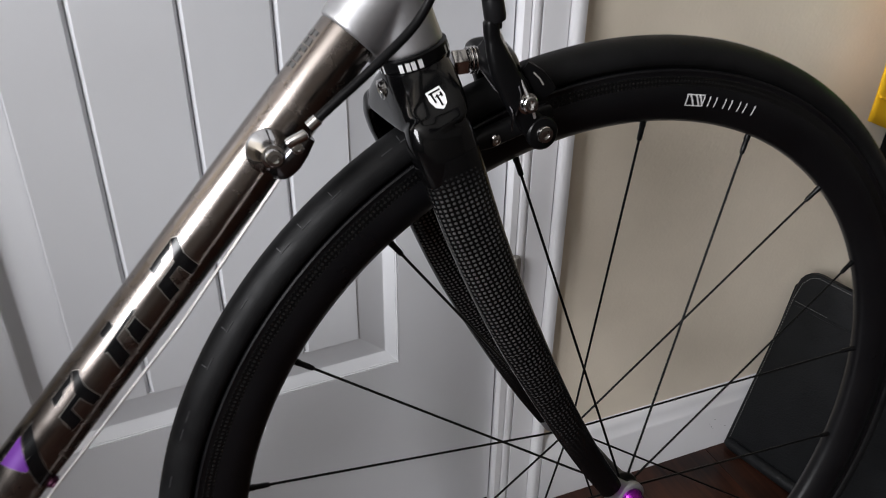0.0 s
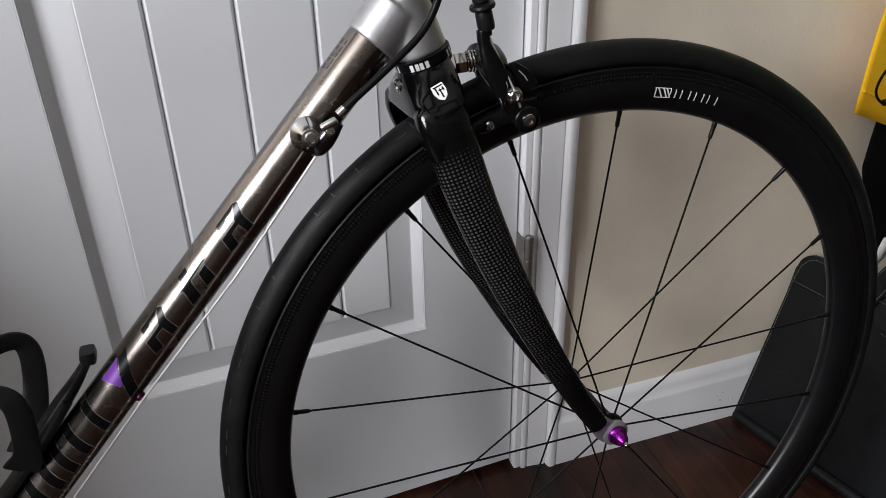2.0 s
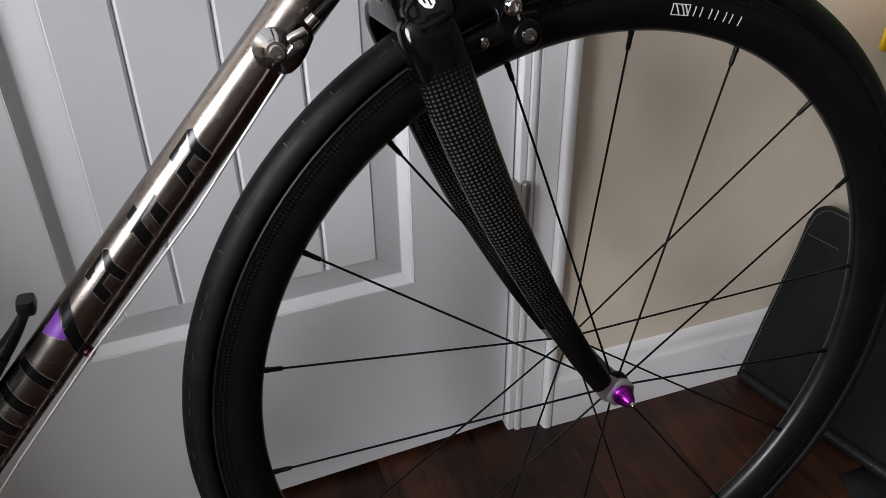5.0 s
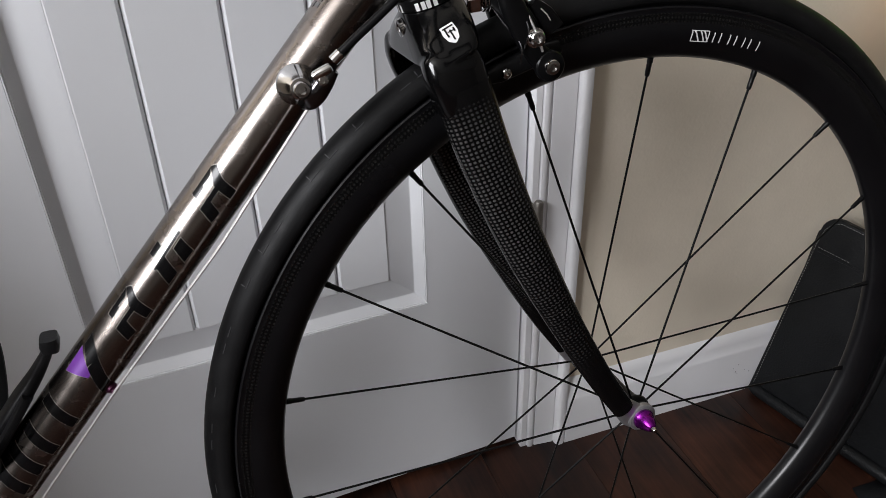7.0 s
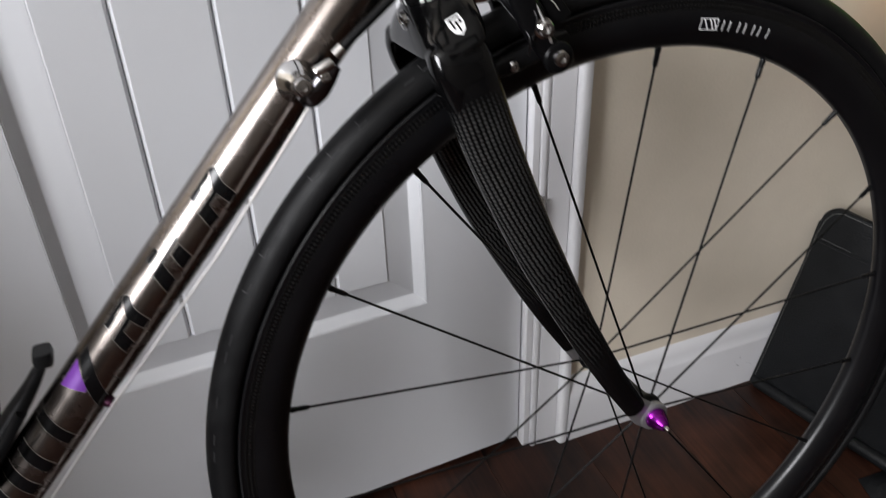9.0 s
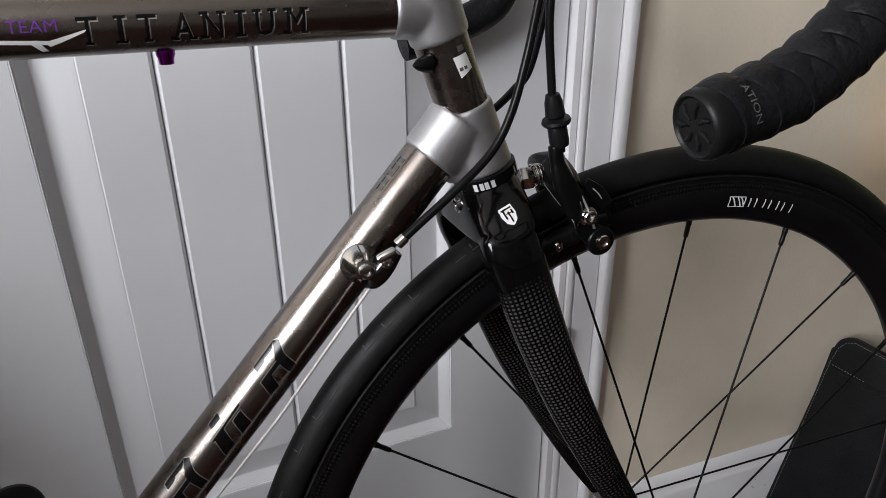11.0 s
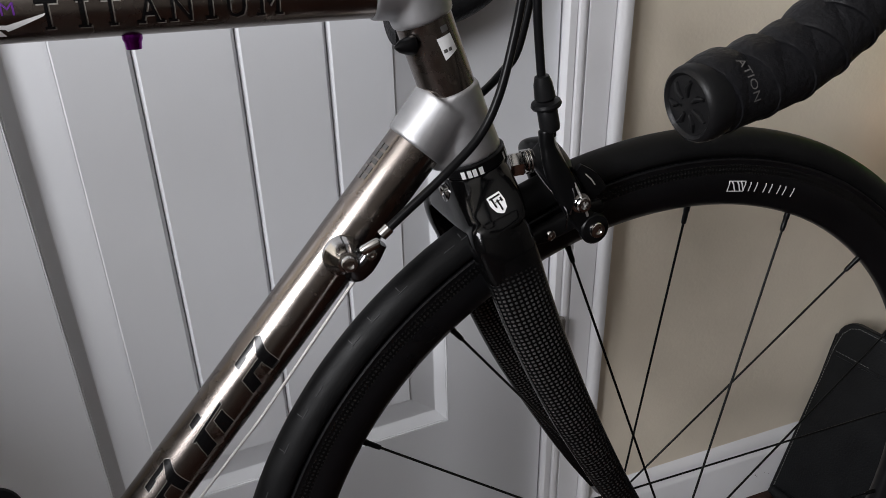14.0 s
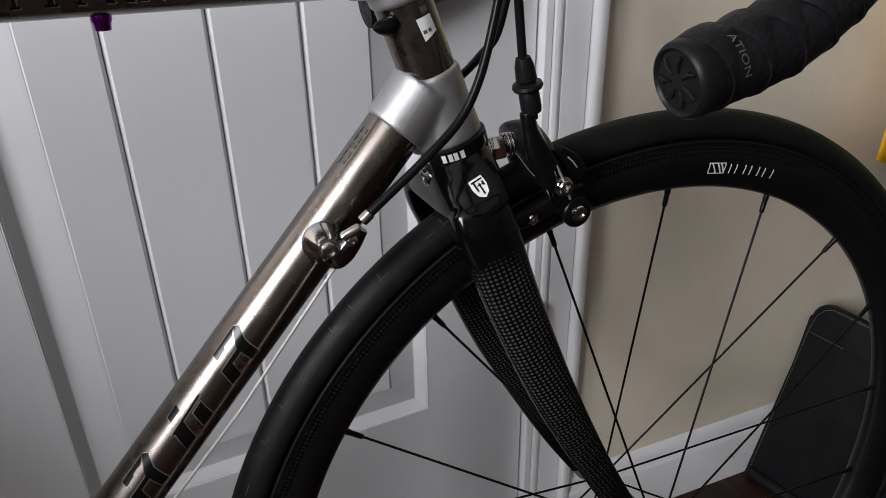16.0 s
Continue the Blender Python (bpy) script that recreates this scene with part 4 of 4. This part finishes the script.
for s in (-1, 1):
    part("cage_arm", sweep(smooth_path([on_down(0.395, 0.0235, s * 0.009), on_down(0.374, 0.0300, s * 0.022), on_down(0.352, 0.0430, s * 0.034), on_down(0.334, 0.0580, s * 0.0385), on_down(0.330, 0.0700, s * 0.0375), on_down(0.340, 0.0810, s * 0.033), on_down(0.362, 0.0940, s * 0.018), on_down(0.368, 0.0980, 0)], 7), [0.013, 0.0095, 0.0085, 0.0082, 0.0075, 0.0068, 0.006, 0.005], 0.0022, 14, power=0.6), BLACKPLASTIC, cage)

# raised marks along the tyre
for k in range(16):
    a = radians(112 + k * 4.6 + 1.3 * math.sin(k * 2.3))
    bm = bmesh.new()
    r0 = 0.3325
    for da, dr in ((0.0, 0.0), (0.010 if k % 3 else 0.006, 0.0015))[:1 if k > 8 or k % 4 == 2 else 2]:
        rr = r0 + dr
        y = -0.0094 + (rr - r0) * 1.35
        c = Vector((rr * math.cos(a + da), y, rr * math.sin(a + da)))
        tang = Vector((-math.sin(a + da), 0, math.cos(a + da)))
        rad = Vector((math.cos(a + da), 0.9, math.sin(a + da))).normalized()
        if da == 0.0:
            add_sweep(bm, [c - tang * 0.0040, c, c + tang * 0.0040], 0.00036, None, 6)
        else:
            add_sweep(bm, [c - rad * 0.0022, c, c + rad * 0.0022], 0.00036, None, 6)
    part("sidewall_mark", bm, SIDEMARK, wheel)


# ---- beside the wheel: a long black bin against the wall, and clothes hanging above it ----
BIN_O = Vector((0.397, 0.228, 0.0102))
BU, BV = Vector((0.2383, -0.9712, 0)), Vector((0.2195, 0.0539, 0.9741)).normalized()
BN = BU.cross(BV).normalized()
BIN_M = Matrix((BU, BV, BN)).transposed().to_4x4()
BIN_M.translation = BIN_O
bin_ = tagged(new("storage_bin"), "black leatherette storage bin with pale stitching on the floor", "bin")
bin_.matrix_world = BIN_M
LEN, HIGH = 0.46, 0.266


def bin_panel(name, outline, thick, label="", lift=0.0):
    """A padded sheet in the bin's side plane: outline in (along, up), bulging a little."""
    bm = bmesh.new()
    f = bm.faces.new([bm.verts.new((u, v, lift)) for u, v in outline])
    ext = bmesh.ops.extrude_face_region(bm, geom=[f])
    for v in ext["geom"]:
        if isinstance(v, bmesh.types.BMVert):
            v.co.z -= thick
    bmesh.ops.recalc_face_normals(bm, faces=bm.faces)
    rim = [e for e in bm.edges if e.calc_face_angle(0) > 0.8]
    bmesh.ops.bevel(bm, geom=rim, offset=0.003, segments=3, affect="EDGES", profile=0.6)
    return part(name, bm, LEATHER, bin_, label)


corner = [(0.034 - 0.022 * math.sin(a * math.pi / 10), 0.256 + 0.022 * math.cos(a * math.pi / 10)) for a in range(6)][::-1]
bin_panel("side_panel", [(0.0, 0.0), (LEN, 0.0), (LEN, HIGH), (0.10, HIGH), (0.088, 0.276)] + corner[::-1] + [(0.012, 0.24)], 0.012)
bm = bmesh.new()
for u0, u1 in ((0.004, 0.016), (LEN - 0.012, LEN)):
    add_box(bm, (u0, 0.002, -0.24), (u1, 0.25, -0.0125), 0.003)
add_box(bm, (0.016, 0.030, -0.25), (LEN - 0.012, 0.250, -0.238), 0.003)
part("bin_wall", bm, LEATHER, bin_)
part("bin_seam", sweep([(0.020, 0.229, 0.0004), (0.066, 0.2285, 0.0006), (0.13, 0.2300, 0.0006), (0.20, 0.2180, 0.0006), (LEN - 0.01, 0.214, 0.0004)], 0.0016, 0.0012, 8, side=(0, 0, 1)), LEATHER, bin_)
part("bottom_roll", sweep([(0.004, 0.0005, -0.001), (0.012, 0.0005, 0.001), (0.10, 0.0010, 0.003), (0.22, 0.0010, 0.003), (LEN, 0.0010, 0.002)], [0.006, 0.0085, 0.0088, 0.0088, 0.0088], [0.006, 0.0085, 0.0088, 0.0088, 0.0088], 16, side=(0, 0, 1)), LEATHER, bin_, "rolled bottom edge")
HANDLE = smooth_path([(0.112, 0.235, 0.004), (0.122, 0.268, 0.006), (0.136, 0.305, 0.007), (0.152, 0.338, 0.008), (0.175, 0.352, 0.009), (0.215, 0.354, 0.009), (0.245, 0.340, 0.008), (0.262, 0.305, 0.006), (0.272, 0.235, 0.004)], 6)
part("carry_handle", sweep(HANDLE, 0.0125, 0.003, 14, side=(0, 0, 1), power=0.6), LEATHER, bin_, "black carry handle with pale stitching")
stitch = finish(sweep([(-0.0013, 0, 0), (0, 0, 0.0003), (0.0013, 0, 0)], 0.00035, None, 6, side=(0, 0, 1)), "stitch", THREAD)


def stitch_line(pts, step=0.0042):
    pts = [Vector(p) for p in pts]
    run = 0.0
    for a, b in zip(pts, pts[1:]):
        L = (b - a).length
        d = (b - a) / L
        while run < L:
            m = Matrix.Translation(a + d * run) @ Matrix.Rotation(math.atan2(d.y, d.x), 4, "Z")
            part("stitch", stitch, None, bin_).matrix_local = m
            run += step
        run -= L


stitch_line([(0.006, 0.01, 0.0006), (0.015, 0.236, 0.0006), (0.0185, 0.258, 0.0006), (0.026, 0.2695, 0.0006), (0.036, 0.274, 0.0006), (0.086, 0.2725, 0.0006)])
stitch_line([(0.020, 0.2330, 0.0006), (0.066, 0.2322, 0.0006)])
stitch_line([(0.132, 0.2605, 0.0008), (0.22, 0.2605, 0.0008)])
stitch_line([(0.150, 0.2225, 0.0008), (0.22, 0.2140, 0.0008)])
for off in (-0.0095, 0.0095):
    line = []
    for a, b in zip(HANDLE, HANDLE[1:]):
        d = (b - a).normalized()
        line.append(a + Vector((-d.y, d.x, 0)) * off + Vector((0, 0, 0.0031)))
    stitch_line(line[3:34])
# a loose flap of the same sheet lies on the floor in front of the bin
bm = bmesh.new()
rows = [[Vector((0.402 + 0.26 * i - 0.030 * j, 0.030 - 0.10 * j - 0.012 * i, 0.0016 + 0.0012 * math.sin(9 * i + 5 * j))) for j in (0, 0.25, 0.5, 0.75, 1)] for i in (0, 0.15, 0.4, 0.7, 1)]
grid = [[bm.verts.new(p) for p in r] for r in rows]
for i in range(4):
    for j in range(4):
        bm.faces.new((grid[i][j], grid[i + 1][j], grid[i + 1][j + 1], grid[i][j + 1]))
mat_ob = tagged(part("floor_flap", bm, LEATHER), "thin black sheet lying flat on the floor", "sheet")
th = mat_ob.modifiers.new("thickness", "SOLIDIFY")
th.thickness, th.offset = 0.0015, 1


def hanging_cloth(name, left, right, hem, top_z, y0, mat, label, category, fold=0.008, seed=0.0):
    """A cloth that hangs close before the wall; left(z), right(z) and hem(x) give its outline."""
    bm = bmesh.new()
    N, K = 44, 36
    grid = []
    for i in range(N + 1):
        col = []
        for j in range(K + 1):
            u, v = i / N, j / K
            xm = left(top_z) + (right(top_z) - left(top_z)) * u
            z = hem(xm) + (top_z - hem(xm)) * v
            x = left(z) + (right(z) - left(z)) * u
            y = y0 + fold * math.sin(u * 11 + seed + 1.5 * v) * (1 - 0.4 * v) + 0.006 * noise.noise((x * 16, seed, z * 9)) - 0.010 * math.sin(math.pi * u)
            col.append(bm.verts.new((x, y, z)))
        grid.append(col)
    for i in range(N):
        for j in range(K):
            bm.faces.new((grid[i][j], grid[i + 1][j], grid[i + 1][j + 1], grid[i][j + 1]))
    ob = tagged(part(name, bm, mat), label, category)
    t = ob.modifiers.new("thickness", "SOLIDIFY")
    t.thickness = 0.0025
    return ob


jersey = hanging_cloth("jersey", lambda z: 0.4485 + (z - 0.508) * 0.075, lambda z: 0.80, lambda x: 0.5180 - min(x - 0.4485, 0.16) * 0.465, 1.15, 0.192, YELLOW, "bright yellow jersey hanging close to the wall", "jersey", 0.005)
part("hem", sweep([(0.4500, 0.1885, 0.5245), (0.505, 0.1800, 0.4980), (0.56, 0.1770, 0.4725), (0.61, 0.1750, 0.4500)], 0.0012, 0.0024, 8), YELLOW, jersey, "stitched hem")
shorts = hanging_cloth("bib_shorts", lambda z: 0.514 + max(0.0, 0.40 - z) * 0.37 + max(0.0, z - 0.44) * 0.1, lambda z: 0.78, lambda x: 0.262, 0.60, 0.214, BLACKCLOTH, "black cycling shorts with a red round badge, hanging", "shorts", 0.004, 2.0)
part("round_badge", lathe((0.5835, 0.196, 0.3620), (-0.1, -1, 0.1), [(0.0130, 0), (0.0130, 0.0015), (0.001, 0.0016)], 28), RED, shorts, "red round badge")
part("badge_rim", lathe((0.5835, 0.1963, 0.3620), (-0.1, -1, 0.1), [(0.0145, 0), (0.0145, 0.0012), (0.0118, 0.0013)], 28), PALE, shorts)
part("badge_figure", sweep([(0.577, 0.1935, 0.3610), (0.583, 0.1930, 0.3635), (0.590, 0.1935, 0.3600)], [0.002, 0.0034, 0.002], 0.0006, 10), WHITEDECAL, shorts, "pale plain shape on the badge")
bm = bmesh.new()
vs = [bm.verts.new(p) for p in ((0.5605, 0.196, 0.3000), (0.5800, 0.194, 0.2985), (0.5680, 0.192, 0.2700), (0.5560, 0.194, 0.2540), (0.5550, 0.195, 0.2850))]
bm.faces.new(vs)
tag = part("care_tag", bm, WHITEDECAL, shorts, "white fabric tag")
tag.modifiers.new("thickness", "SOLIDIFY").thickness = 0.0008
jacket = hanging_cloth("rain_jacket", lambda z: 0.446 + max(0.0, 0.615 - z) * 0.72 + 0.004 * math.sin(z * 160), lambda z: 0.74, lambda x: 0.556 - 0.05 * math.sin((x - 0.44) * 7), 1.10, 0.170, GREEN, "crumpled bright green nylon jacket with black drawcord", "jacket", 0.009, 4.0)
part("drawcord", sweep(smooth_path([(0.4700, 0.150, 0.6120), (0.4580, 0.155, 0.5870), (0.4440, 0.162, 0.5540), (0.4435, 0.166, 0.5320), (0.4540, 0.166, 0.5180), (0.4670, 0.165, 0.5160), (0.4850, 0.160, 0.5280), (0.4955, 0.155, 0.5520), (0.4920, 0.150, 0.5870), (0.4760, 0.148, 0.6150)], 8), 0.0016, None, 10), HOUSING, jacket, "black elastic drawcord loop")
part("cord_bead", lathe((0.4625, 0.1655, 0.5165), (0.9, 0, 0.1), [(0.001, -0.005), (0.0035, -0.004), (0.0042, 0.0), (0.0035, 0.004), (0.001, 0.005)], 14), BLACKPLASTIC, jacket)
part("cord_lock", lathe((0.4620, 0.147, 0.6140), (1, 0, 0.1), [(0.001, 0), (0.0058, 0.0012), (0.0062, 0.006), (0.0062, 0.018), (0.0055, 0.0195), (0.001, 0.020)], 16), BLACKPLASTIC, jacket, "black cord lock")

# small dark specks of dirt on the baseboard beside the bin
board_ob = bpy.data.objects["baseboard"]
rs = random.Random(3)
for k in range(6):
    c = Vector((0.365 + rs.uniform(0, 0.035), 0.2312, 0.018 + rs.uniform(0, 0.035)))
    r = rs.uniform(0.0004, 0.0010)
    part("dirt_speck", lathe(c, (0, -1, 0), [(r, -0.0004), (r, 0.0002), (r * 0.5, 0.0004)], 7), GREYDECAL, board_ob)

# ---- floor planks, laid across the wall's line ----
PW, GAP = 0.127, 0.00025


def plank_mesh(length):
    bm = bmesh.new()
    add_box(bm, (-PW / 2 + GAP, -length / 2 + GAP, -0.006), (PW / 2 - GAP, length / 2 - GAP, 0.0), 0.0003)
    return finish(bm, "plank", WOOD)


shapes = {L: plank_mesh(L) for L in (0.55, 0.95, 0.75)}
rng = random.Random(5)
x = WX + PW / 2
while x < RIGHT - PW / 2:
    y = 0.372
    k = rng.randrange(3)
    while y > FRONT:
        L = (0.55, 0.95, 0.75)[k % 3]
        k += 1
        cut = min(1.0, (y - FRONT) / L)
        board = part("plank", shapes[L], None, floor_slab)
        board.location, board.scale = (x, y - L * cut / 2, 0), (1, cut, 1)
        y -= L
    x += PW
